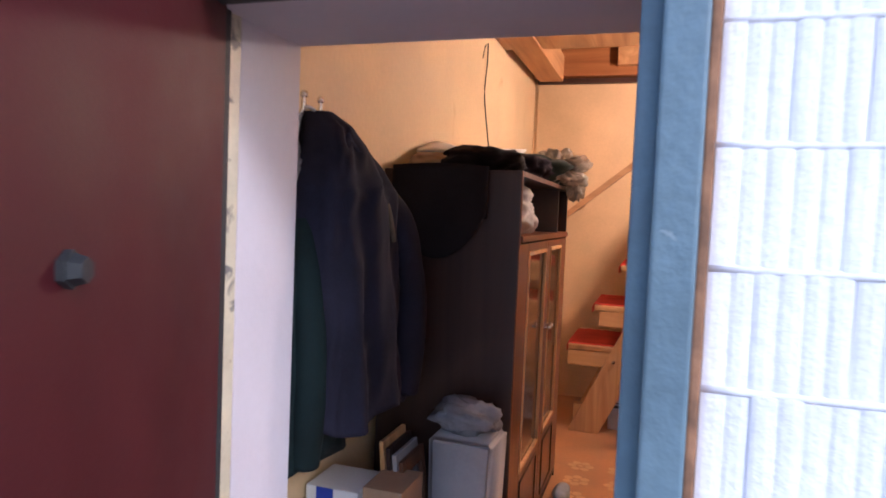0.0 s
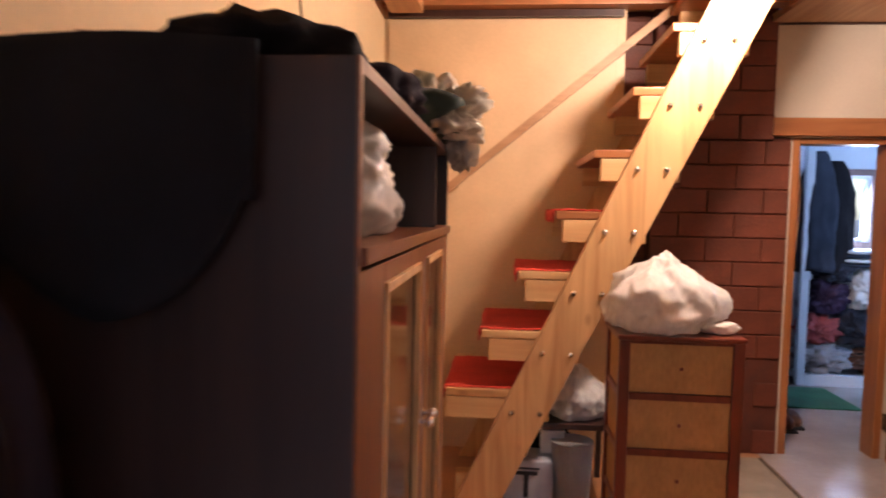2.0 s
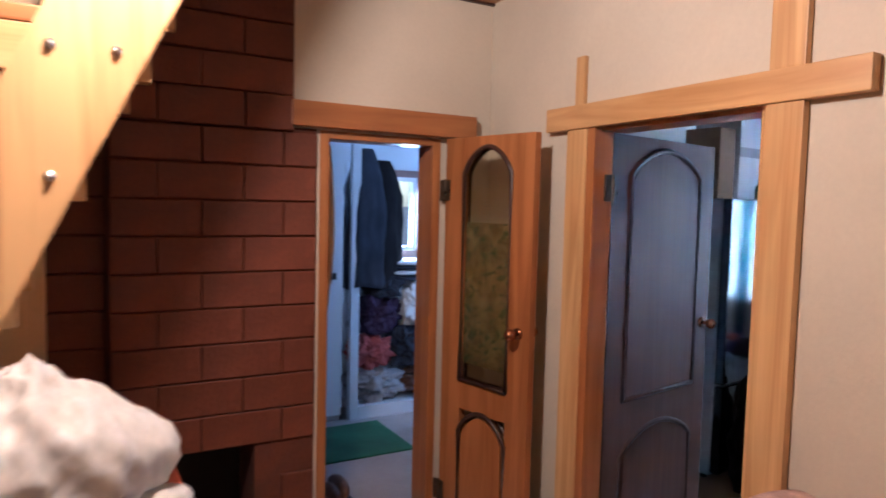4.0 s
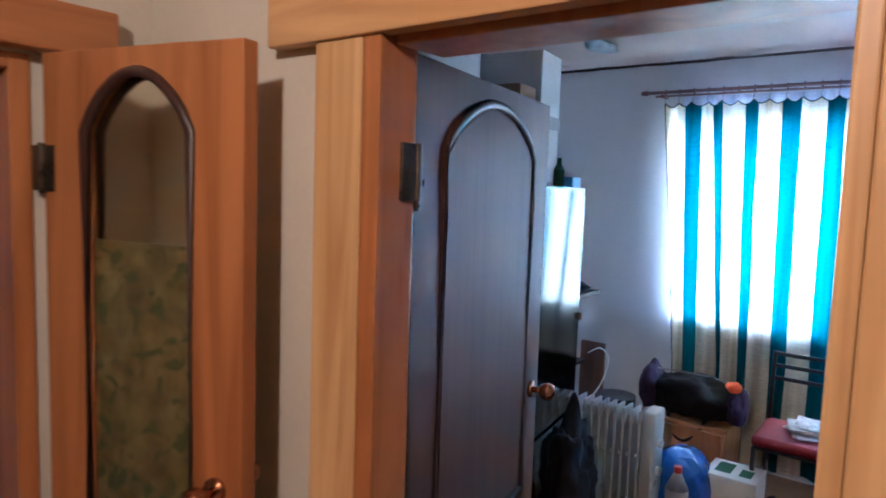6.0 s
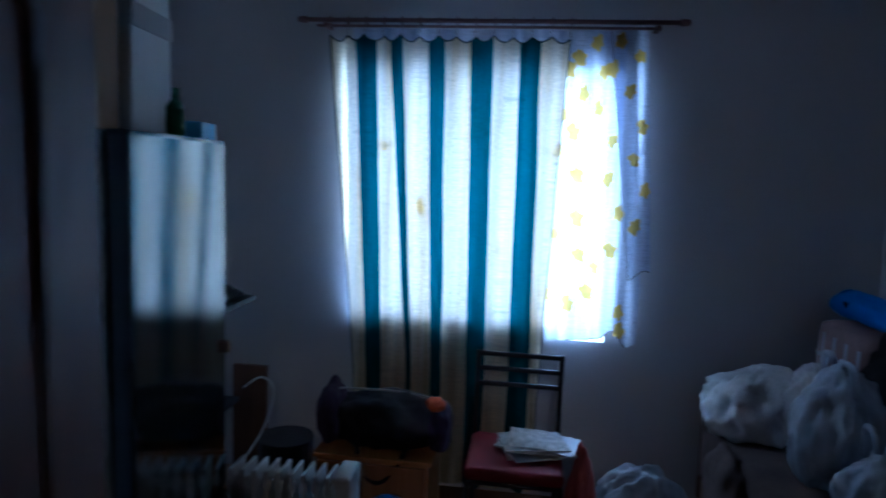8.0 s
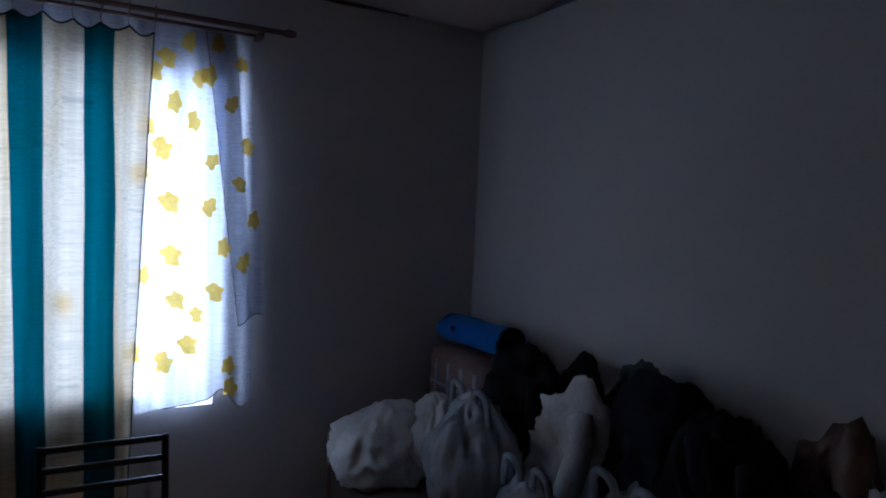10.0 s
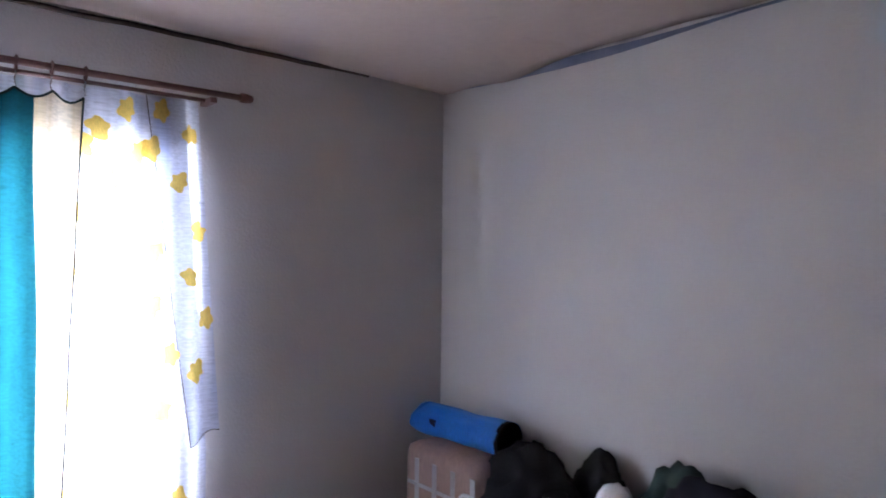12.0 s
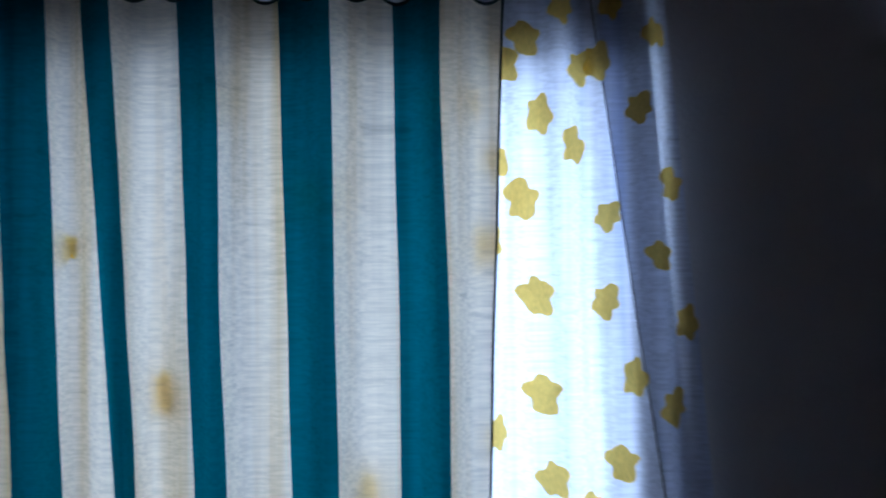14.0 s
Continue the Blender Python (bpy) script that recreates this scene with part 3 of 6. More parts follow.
def arch(w0, w1, h0, h1, rise, n=14):
    """Outline of a panel with an arched top."""
    pts = [(w0, h0), (w1, h0), (w1, h1 - rise)]
    for k in range(1, n):
        a = k / n
        pts.append((w1 + (w0 - w1) * a, h1 - rise + rise * math.sin(math.pi * a) ** 0.75))
    return pts + [(w0, h1 - rise)]


def moulding(bm, outline, y, r):
    pts = [(p[0], y, p[1]) for p in outline]
    return tube(bm, pts + [pts[0], pts[1]], r, 8)


def panel_door(name, label, at, turn, w, h, wood_name, groove, pane, knob):
    d = tagged(thing(name, label, "door", at, turn), kind="structure")
    M = d.matrix_basis
    top, low = arch(0.13, w - 0.13, 0.84, h - 0.05, 0.12), arch(0.13, w - 0.13, 0.14, 0.70, 0.11)

    def put(pname, bm, m, parent=d, lab="", smooth=False):
        bm.transform(M)
        return part(pname, bm, m, parent, lab, smooth)
    if pane:
        put("stile", boxes((0, 0.13, -0.02, 0.02, 0, h), bevel=0.003), wood_name)
        put("stile", boxes((w - 0.13, w, -0.02, 0.02, 0, h), bevel=0.003), wood_name)
        put("rail", boxes((0.13, w - 0.13, -0.019, 0.019, 0, 0.14)), wood_name)
        put("rail", boxes((0.13, w - 0.13, -0.019, 0.019, 0.70, 0.84)), wood_name)
        bm = bmesh.new()
        up = [p for p in top[2:]]
        prism(bm, [(w - 0.13, h), *up, (0.13, h)], 1, -0.019, 0.019)
        put("rail", bm, wood_name)
        bm = bmesh.new()
        prism(bm, top, 1, -0.003, 0.003)
        put("pane", bm, "door_glass", d, "patterned yellowish glass")
        bm = boxes((0.132, w - 0.132, 0.004, 0.008, 0.92, 1.60))
        put("curtain", bm, "grass_print", d, "green and red printed cloth behind the glass")
    else:
        put("leaf", boxes((0, w, -0.02, 0.02, 0.01, h), bevel=0.003), wood_name)
        bm = bmesh.new()
        prism(bm, arch(0.15, w - 0.15, 0.86, h - 0.07, 0.115), 1, -0.0215, 0.0215)
        put("panel", bm, wood_name)
    bm = bmesh.new()
    prism(bm, arch(0.15, w - 0.15, 0.16, 0.68, 0.105), 1, -0.0215, 0.0215)
    put("panel", bm, wood_name)
    for o in (top, low):
        bm = bmesh.new()
        for y in (-0.02, 0.02):
            moulding(bm, o, y, 0.012)
        put("moulding", bm, groove, d, "dark arched moulding", True)
    for y in (-1, 1):
        bm = cyl(bmesh.new(), (w - 0.065, 0.02 * y, knob), (w - 0.065, 0.028 * y, knob), 0.026)
        cyl(bm, (w - 0.065, 0.028 * y, knob), (w - 0.065, 0.06 * y, knob), 0.009)
        ball(bm, (w - 0.065, 0.075 * y, knob), 0.027)
        put("knob", bm, "bronze_knob", d, "round reddish bronze knob", True)
    for z in (0.25, h - 0.25):
        bm = cyl(bmesh.new(), (0.0, -0.026, z - 0.055), (0.0, -0.026, z + 0.055), 0.008)
        box(bm, -0.035, 0.035, -0.024, -0.0205, z - 0.05, z + 0.05)
        put("hinge", bm, "hinge_metal", d, "dark tarnished hinge")
    return d


mat("grass_print", (0.36, 0.30, 0.17), 0.8, var=0.45, scale=14, fine=40, relief=0.05, stain=(0.13, 0.17, 0.10), stain_at=0.52)
panel_door("door_2", "open orange-brown wooden door with arched glass", (2.428, 6.83, 0), -77, 0.56, 2.0, "orange_wood", "dark_groove", True, 1.12)
panel_door("door_3", "open dark brown wooden panel door with arched mouldings", (2.772, 6.085, 0), 10.5, 0.83, 1.995, "grey_door_wood", "dark_groove", False, 1.13)

beam_2 = thing("door_head_board", "pale pine board across the room doorway", "beam", (2.67, 5.7, 2.0))
part("plank", boxes((2.648, 2.689, 4.985, 6.36, 2.008, 2.108), bevel=0.005), "pine_deep", beam_2)
frame_3 = tagged(thing("door_frame_3", "pale pine casing of the room doorway", "door frame", (2.7, 5.7, 0)), kind="structure")
part("casing", boxes((2.658, 2.689, 5.175, 5.298, 0, 2.007), bevel=0.004), "pine_up", frame_3)
part("casing", boxes((2.662, 2.689, 5.18, 5.295, 2.109, 2.42), bevel=0.004), "pine_up", frame_3)
part("casing", boxes((2.658, 2.689, 6.10, 6.225, 0, 2.007), bevel=0.004), "pine_up", frame_3)
part("casing", boxes((2.665, 2.689, 6.14, 6.19, 2.109, 2.31), bevel=0.004), "pine_up", frame_3)
part("frame_post", boxes((2.689, 2.84, 5.301, 5.33, 0, 2.015), bevel=0.004), "pine_up", frame_3)
part("frame_post", boxes((2.66, 2.765, 6.055, 6.099, 0, 2.015), bevel=0.004), "orange_wood", frame_3)
part("frame_head", boxes((2.70, 2.84, 5.33, 6.055, 1.995, 2.019), bevel=0.004), "orange_wood", frame_3)
bm = boxes((2.72, 2.764, 6.048, 6.056, 1.71, 1.82), bevel=0.002)
cyl(bm, (2.768, 6.05, 1.71), (2.768, 6.05, 1.82), 0.008)
part("hinge_leaf", bm, "hinge_metal", frame_3, "dark tarnished hinge leaf")

# ---- stairs ----
stairs = thing("ladder_stairs", "steep pine stairs with bolted plank stringer and red carpet treads", "stairs", (0.4, 6.1, 0))


def stair_left(z):
    return -0.225 + 0.466 * z


def stair_right(z):
    return -0.005 + 0.488 * z


def stringer(y0, y1):
    bm = bmesh.new()
    prism(bm, [(stair_left(0), 0.0), (stair_right(0), 0.0), (stair_right(2.95), 2.95), (stair_left(2.95), 2.95)], 1, y0, y1)
    bmesh.ops.bevel(bm, geom=bm.edges[:], offset=0.005, segments=2, affect="EDGES")
    return bm


part("stringer", stringer(5.752, 5.80), "pine_up", stairs, "pale pine plank stringer")
part("stringer", stringer(6.54, 6.588), "pine_up", stairs)
for i in range(8):
    z = 0.628 + i * 0.297
    xl = -0.252 + i * 0.172
    xr = stair_right(z) - 0.02
    part("tread", boxes((xl, xr, 5.80, 6.60, z - 0.04, z), bevel=0.006), "orange_wood_x" if i > 2 else "pine", stairs)
    part("cleat", boxes((xl + (0.035 if i else 0.0), xr - 0.02, 5.802, 5.85, z - 0.15, z - 0.042), bevel=0.004), "pine", stairs, "pale pine support block")
    part("cleat", boxes((xl + 0.03, xr - 0.02, 6.49, 6.538, z - 0.15, z - 0.042), bevel=0.004), "pine", stairs)
    if i < 7:
        part("riser", boxes((xr - 0.06, xr - 0.04, 5.852, 6.488, z + 0.002, z + 0.145), bevel=0.003), "orange_wood_x", stairs, "reddish riser board")
    if i < 4:
        xc = xl - 0.012

        def cover(u, v, x0=xc, x1=xr - 0.065, z0=z):
            k = u * 1.16
            sag = 0.012 * noise.noise((k * 7, v * 8, i + 3.0))
            if k < 0.16:
                return Vector((x0 - 0.006 * math.sin(v * 9 + i), 5.812 + v * 0.68, z0 - 0.055 + k / 0.16 * 0.060 - abs(sag) * 0.5))
            return Vector((x0 + (k - 0.16) * (x1 - x0), 5.812 + v * 0.68, z0 + 0.006 + abs(sag)))
        part("carpet", sheet(bmesh.new(), cover, 20, 18, 0.006), "red_carpet", stairs, "faded red carpet tread cover", True)
    for dx in (0.055, 0.19):
        zb = 0.53 + i * 0.298
        bx = stair_left(zb) + dx
        bm = cyl(bmesh.new(), (bx, 5.7515, zb), (bx, 5.746, zb), 0.013, 0.012, 12)
        cyl(bm, (bx, 5.746, zb), (bx, 5.737, zb), 0.008, n=6)
        part("bolt", bm, "chrome", stairs, "steel bolt head", True)
bm = bmesh.new()
prism(bm, [(-0.11, 0.0), (-0.06, 0.0), (0.02, 0.46), (-0.04, 0.46)], 1, 6.0, 6.05)
part("prop", bm, "pine_up", stairs, "thin pine prop under the first tread")
part("prop_block", boxes((-0.20, -0.05, 5.87, 5.95, 0.0, 0.17), bevel=0.006), "pine", stairs)
bm = bmesh.new()
prism(bm, [(-0.70, 1.315), (-0.70, 1.375), (1.35, 3.06), (1.35, 3.0)], 1, 6.62, 6.66)
hand = thing("handrail", "plain brown wooden handrail on the stair wall", "handrail", (0.3, 6.65, 1.3))
part("rail", bm, "stained_rail", hand)
for x in (-0.3, 0.75):
    part("bracket", boxes((x - 0.02, x + 0.02, 6.66, 6.704, 1.315 + (x + 0.7) * 0.822 + 0.005, 1.315 + (x + 0.7) * 0.822 + 0.05)), "stained_rail", hand)

# bulb above the stairs
bulb = thing("pendant_bulb", "bare glowing bulb on a short ceiling cord", "lamp", (1.0, 5.36, 2.70))
part("cord", cyl(bmesh.new(), (1.0, 5.36, 2.68), (1.0, 5.36, 2.70), 0.012), "white_paint", bulb)
part("socket", cyl(bmesh.new(), (1.0, 5.36, 2.655), (1.0, 5.36, 2.68), 0.019), "black_metal", bulb)

# ---- chest of drawers with bag ----
chest = thing("drawer_unit", "tall drawer tower of mahogany strips and woven rattan panels", "chest of drawers", (0.77, 5.55, 0))
X0, X1, Y0, Y1 = 0.515, 1.025, 5.365, 5.725
part("top", boxes((X0 - 0.008, X1 + 0.008, Y0 - 0.008, Y1 + 0.008, 0.985, 1.005), bevel=0.005), "mahogany", chest)
for x in (X0, X1 - 0.045):
    for y in (Y0, Y1 - 0.045):
        part("post", boxes((x, x + 0.045, y, y + 0.045, 0.0, 0.984), bevel=0.005), "mahogany", chest)
for i in range(4):
    z0, z1 = 0.03 + i * 0.24, 0.03 + (i + 1) * 0.24
    dr = part("drawer_panel", boxes((X0 + 0.046, X1 - 0.046, Y0 + 0.012, Y0 + 0.024, z0 + 0.012, z1 - 0.016), bevel=0.003), "rattan", chest, "beige woven rattan drawer front")
    part("knob", ball(cyl(bmesh.new(), (0.77, Y0 + 0.012, (z0 + z1) / 2), (0.77, Y0, (z0 + z1) / 2), 0.004), (0.77, Y0 - 0.004, (z0 + z1) / 2), 0.008), "mahogany", dr)
    part("side_panel", boxes((X0 + 0.012, X0 + 0.022, Y0 + 0.046, Y1 - 0.046, z0 + 0.012, z1 - 0.016), bevel=0.003), "rattan", chest)
    part("side_panel", boxes((X1 - 0.022, X1 - 0.012, Y0 + 0.046, Y1 - 0.046, z0 + 0.012, z1 - 0.016), bevel=0.003), "rattan", chest)
for i in range(5):
    z = 0.03 + i * 0.24
    part("rail", boxes((X0 + 0.046, X1 - 0.046, Y0 + 0.004, Y0 + 0.03, z - 0.02, z + 0.011), bevel=0.004), "mahogany", chest)
    part("rail", boxes((X0 + 0.004, X0 + 0.03, Y0 + 0.046, Y1 - 0.046, z - 0.02, z + 0.011), bevel=0.004), "mahogany", chest)
    part("rail", boxes((X1 - 0.03, X1 - 0.004, Y0 + 0.046, Y1 - 0.046, z - 0.02, z + 0.011), bevel=0.004), "mahogany", chest)
part("back", boxes((X0 + 0.046, X1 - 0.046, Y1 - 0.03, Y1 - 0.02, 0.02, 0.984)), "cardboard", chest)
bag = thing("plastic_bag", "full white crumpled plastic bag on the drawer tower", "plastic bag", (0.74, 5.52, 1.006))
part("bag_body", film_bag(bmesh.new(), (0.715, 5.54, 1.006), (0.47, 0.34, 0.335), 8, 0.62), "white_bag", bag, "", True)
part("bag_corner", lump(bmesh.new(), (0.95, 5.47, 1.008), (0.19, 0.12, 0.06), 8, 0.3, 3, True, 3), "white_bag", bag, "", True)

# ---- brick stove ----
stove = thing("brick_stove", "large brown-red brick stove with a black fire opening", "stove", (1.2, 7.2, 0))
for row in ((0.70, 0.93, 6.97, 7.6, 0, 4.2), (0.93, 1.14, 6.865, 7.6, 0, 4.2), (1.14, 1.50, 6.865, 7.6, 0.64, 4.2), (1.50, 1.66, 6.865, 7.6, 0, 4.2), (1.66, 1.765, 6.865, 7.6, 0, 2.0)):
    part("core", boxes(row), "brick_joint", stove, "dark mortar joints")
part("firebox", boxes((1.14, 1.50, 7.15, 7.2, 0.0, 0.64)), "soot", stove, "sooty black fire opening")
part("bulb_glass", ball(bmesh.new(), (1.0, 5.36, 2.649), 0.012), "bulb_glow", bulb)

# ---- wardrobe ----
WX0, WX1, WY0, WY1, WZ = -0.73, -0.17, 3.39, 4.74, 1.712
ward = thing("wardrobe", "dark walnut sideboard cabinet with glazed cherry doors", "cabinet", (-0.45, 4.06, 0))
part("side", boxes((WX0, WX1, WY0, WY0 + 0.02, 0.05, WZ), bevel=0.003), "dark_walnut", ward)
part("side", boxes((WX0, WX1, WY1 - 0.02, WY1, 0.05, WZ), bevel=0.003), "dark_walnut", ward)
part("top", boxes((WX0, WX1, WY0 + 0.02, WY1 - 0.02, WZ - 0.02, WZ - 0.001), bevel=0.003), "dark_walnut", ward)
part("back", boxes((WX0, WX0 + 0.012, WY0 + 0.02, WY1 - 0.02, 0.06, WZ - 0.02)), "black_cloth", ward)
part("shelf", boxes((WX0 + 0.012, WX1 + 0.012, WY0 + 0.02, WY1 - 0.02, 1.44, 1.465), bevel=0.003), "red_cherry", ward, "reddish cherry shelf board")
part("divider", boxes((WX0 + 0.02, WX1 - 0.004, 4.40, 4.416, 1.466, WZ - 0.021)), "dark_walnut", ward)
part("edge_strip", boxes((WX1 - 0.001, WX1 + 0.004, WY0, WY0 + 0.02, 0.05, WZ), bevel=0.001), "red_cherry", ward)
part("edge_strip", boxes((WX1 - 0.001, WX1 + 0.004, WY0 + 0.02, WY1, WZ - 0.02, WZ), bevel=0.001), "brown_board", ward, "worn brown edge strip")
part("floor_board", boxes((WX0 + 0.012, WX1, WY0 + 0.02, WY1 - 0.02, 0.08, 0.10)), "dark_walnut", ward)
for y in (WY0 + 0.03, WY1 - 0.07):
    for x in (WX0 + 0.03, WX1 - 0.07):
        part("foot", boxes((x, x + 0.04, y, y + 0.04, 0.0, 0.08), bevel=0.004), "dark_walnut", ward)
for a, b, p0, p1, yh in ((WY0 + 0.022, 4.098, 3.60, 4.035, 4.066), (4.102, WY1 - 0.022, 4.165, 4.53, 4.134)):
    dr = part("door", boxes((WX1 - 0.02, WX1 + 0.002, a, p0, 0.11, 1.432), (WX1 - 0.02, WX1 + 0.002, p1, b, 0.11, 1.432),
                            (WX1 - 0.02, WX1 + 0.002, p0, p1, 0.11, 0.47), (WX1 - 0.02, WX1 + 0.002, p0, p1, 1.398, 1.432), bevel=0.003), "red_cherry", ward, "cherry door with a glossy brown pane")
    part("pane", boxes((WX1 - 0.014, WX1 - 0.008, p0, p1, 0.47, 1.398)), "cabinet_glass", dr, "glossy brown glass")
    part("trim", boxes((WX1 - 0.007, WX1 + 0.008, p0 + 0.001, p0 + 0.012, 0.47, 1.398), (WX1 - 0.007, WX1 + 0.008, p1 - 0.012, p1 - 0.001, 0.47, 1.398),
                       (WX1 - 0.007, WX1 + 0.008, p0 + 0.012, p1 - 0.012, 1.380, 1.397), (WX1 - 0.007, WX1 + 0.008, p0 + 0.012, p1 - 0.012, 0.471, 0.488), bevel=0.002), "pine_up", dr, "pale moulded pane trim")
    part("moulding", boxes((WX1 + 0.002, WX1 + 0.008, p0 + 0.02, p0 + 0.032, 0.15, 0.43), (WX1 + 0.002, WX1 + 0.008, p1 - 0.032, p1 - 0.02, 0.15, 0.43),
                           (WX1 + 0.002, WX1 + 0.008, p0 + 0.032, p1 - 0.032, 0.418, 0.43), (WX1 + 0.002, WX1 + 0.008, p0 + 0.032, p1 - 0.032, 0.15, 0.162), bevel=0.002), "dark_groove", dr)
    bm = cyl(bmesh.new(), (WX1 + 0.002, yh, 1.02), (WX1 + 0.006, yh, 1.02), 0.012)
    cyl(bm, (WX1 + 0.006, yh, 1.02), (WX1 + 0.022, yh, 1.02), 0.005)
    ball(bm, (WX1 + 0.028, yh, 1.02), 0.013)
    part("handle", bm, "chrome", dr, "bright metal knob", True)
    part("door_inside", boxes((WX1 - 0.10, WX1 - 0.09, a, b, 0.11, 1.355)), "dark_walnut", ward)

# things in and on the wardrobe
bagw = thing("plastic_bag", "clear bunched plastic bag on the open shelf", "plastic bag", (-0.36, 3.75, 1.466))
part("bag_body", film_bag(bmesh.new(), (-0.36, 3.75, 1.466), (0.34, 0.46, 0.235), 5, 0.3), "white_bag", bagw, "", True)
tin = thing("ribbed_can", "shiny ribbed metal can on the cabinet shelf", "can", (-0.33, 4.10, 1.466))
bm = bmesh.new()
rings = []
for k in range(25):
    rr = 0.038 + 0.003 * math.cos(k * math.pi / 2)
    rings.append([bm.verts.new((-0.33 + rr * math.cos(q * math.pi / 12), 4.10 + rr * math.sin(q * math.pi / 12), 1.466 + k * 0.0063)) for q in range(24)])
for r0, r1 in zip(rings, rings[1:]):
    for q in range(24):
        bm.faces.new((r0[q], r0[(q + 1) % 24], r1[(q + 1) % 24], r1[q]))
bm.faces.new(rings[0])
bm.faces.new(rings[-1])
part("can_body", bm, "chrome", tin, "", True)
part("lid", ball(bmesh.new(), (-0.33, 4.10, 1.625), 0.03), "black_metal", tin)
for y, m, lab in ((4.28, "white_card", "small white jar on the shelf"), (4.60, "green_glass", "small green glass jar on the shelf"), (4.52, "milky_bag", "pale plastic jar on the shelf")):
    single("jar", cyl(cyl(bmesh.new(), (-0.36, y, 1.466), (-0.36, y, 1.512), 0.026, 0.027, 20), (-0.36, y, 1.513), (-0.36, y, 1.524), 0.022, 0.021, 20), m, lab, "jar", "", False)


def drape(u, v):
    y = 3.375 + 0.52 * u
    x = -0.70 + 0.36 * v
    z = WZ + 0.035 + 0.05 * noise.noise((x * 5, y * 4, 1)) + 0.05 * math.sin(math.pi * v) * (1 - u)
    return Vector((x, y, z))


def drape_front(u, v):
    x = -0.68 + 0.39 * u
    drop = (0.20 + 0.16 * math.sin(math.pi * min(1, u * 1.05)) ** 0.7) * v
    return Vector((x, 3.376 - 0.012 - 0.008 * math.sin(u * 13 + v) * v, WZ + 0.012 - drop + 0.01 * (1 - v) * math.sin(math.pi * u)))


cl = thing("draped_coat", "black cloth draped over the cabinet end", "clothing", (-0.5, 3.4, WZ))
bm = sheet(bmesh.new(), drape_front, 24, 14, 0.008)
part("hanging_flap", bm, "black_cloth", cl, "", True)
part("top_fold", lump(bmesh.new(), (-0.42, 3.80, WZ), (0.46, 0.66, 0.135), 4, 0.35, 2.2, True, 4), "black_cloth", cl, "", True)
part("sleeve", lump(bmesh.new(), (-0.30, 4.12, WZ + 0.004), (0.32, 0.42, 0.13), 9, 0.4, 3, True, 4), "violet_black", cl, "", True)
paper = thing("paper_roll", "flattened kraft and white paper sheets on the cabinet", "paper", (-0.5, 4.1, WZ))
part("paper_sheet", sheet(bmesh.new(), lambda u, v: Vector((-0.72 + 0.34 * v, 3.72 + 0.80 * u, WZ + 0.11 + 0.12 * u - 0.05 * v + 0.025 * math.sin(u * 5 + v * 2))), 24, 8, 0.012), "white_card", paper, "whitish paper sheets", True)
part("kraft_roll", lump(bmesh.new(), (-0.62, 3.75, WZ + 0.002), (0.22, 0.55, 0.09), 11, 0.2, 2, True, 4), "cardboard", paper, "brown kraft paper", True)
bund = thing("wrapped_bundle", "dark clothes wrapped in shiny clear plastic on the cabinet", "bundle", (-0.35, 4.45, WZ))
part("clothes", lump(bmesh.new(), (-0.34, 4.42, WZ + 0.002), (0.50, 0.55, 0.17), 6, 0.35, 3, True, 4), "dark_green", bund, "dark mottled cloth", True)
part("film", lump(bmesh.new(), (-0.20, 4.52, WZ + 0.004), (0.34, 0.46, 0.19), 7, 0.5, 4.5, True, 5), "shiny_film", bund, "shiny crinkled clear film", True)
part("film_end", lump(bmesh.new(), (-0.115, 4.62, WZ - 0.085), (0.10, 0.24, 0.17), 12, 0.5, 4.5, False, 4), "shiny_film", bund, "", True)
wire = thing("loose_wire", "thin black wire hanging on the wall", "wire", (XL, 4.9, 2.2))
part("cable", tube(bmesh.new(), curve_pts([(XL + 0.006, 5.02, 2.62), (XL + 0.012, 5.0, 2.5), (XL + 0.01, 4.97, 2.3), (XL + 0.02, 5.02, 2.1), (XL + 0.05, 5.0, 1.95), (XL + 0.16, 4.72, 1.86)]), 0.004), "rubber", wire)
part("cable", tube(bmesh.new(), curve_pts([(XL + 0.006, 4.98, 2.60), (XL + 0.01, 4.93, 2.57), (XL + 0.008, 4.90, 2.50)]), 0.003), "rubber", wire)

# ---- coats on the hooks ----
rack = thing("coat_hooks", "chrome coat hooks on a grey wall board", "coat rack", (XL, 2.9, 1.8))
part("board", boxes((XL, XL + 0.012, 2.55, 3.02, 1.35, 1.83), bevel=0.003), "grey_board", rack)
for y in (2.64, 2.74):
    bm = tube(bmesh.new(), curve_pts([(XL + 0.012, y, 1.82), (XL + 0.05, y, 1.80), (XL + 0.085, y, 1.82), (XL + 0.09, y, 1.86)]), 0.007)
    ball(bm, (XL + 0.09, y, 1.868), 0.012)
    part("hook", bm, "chrome", rack, "", True)


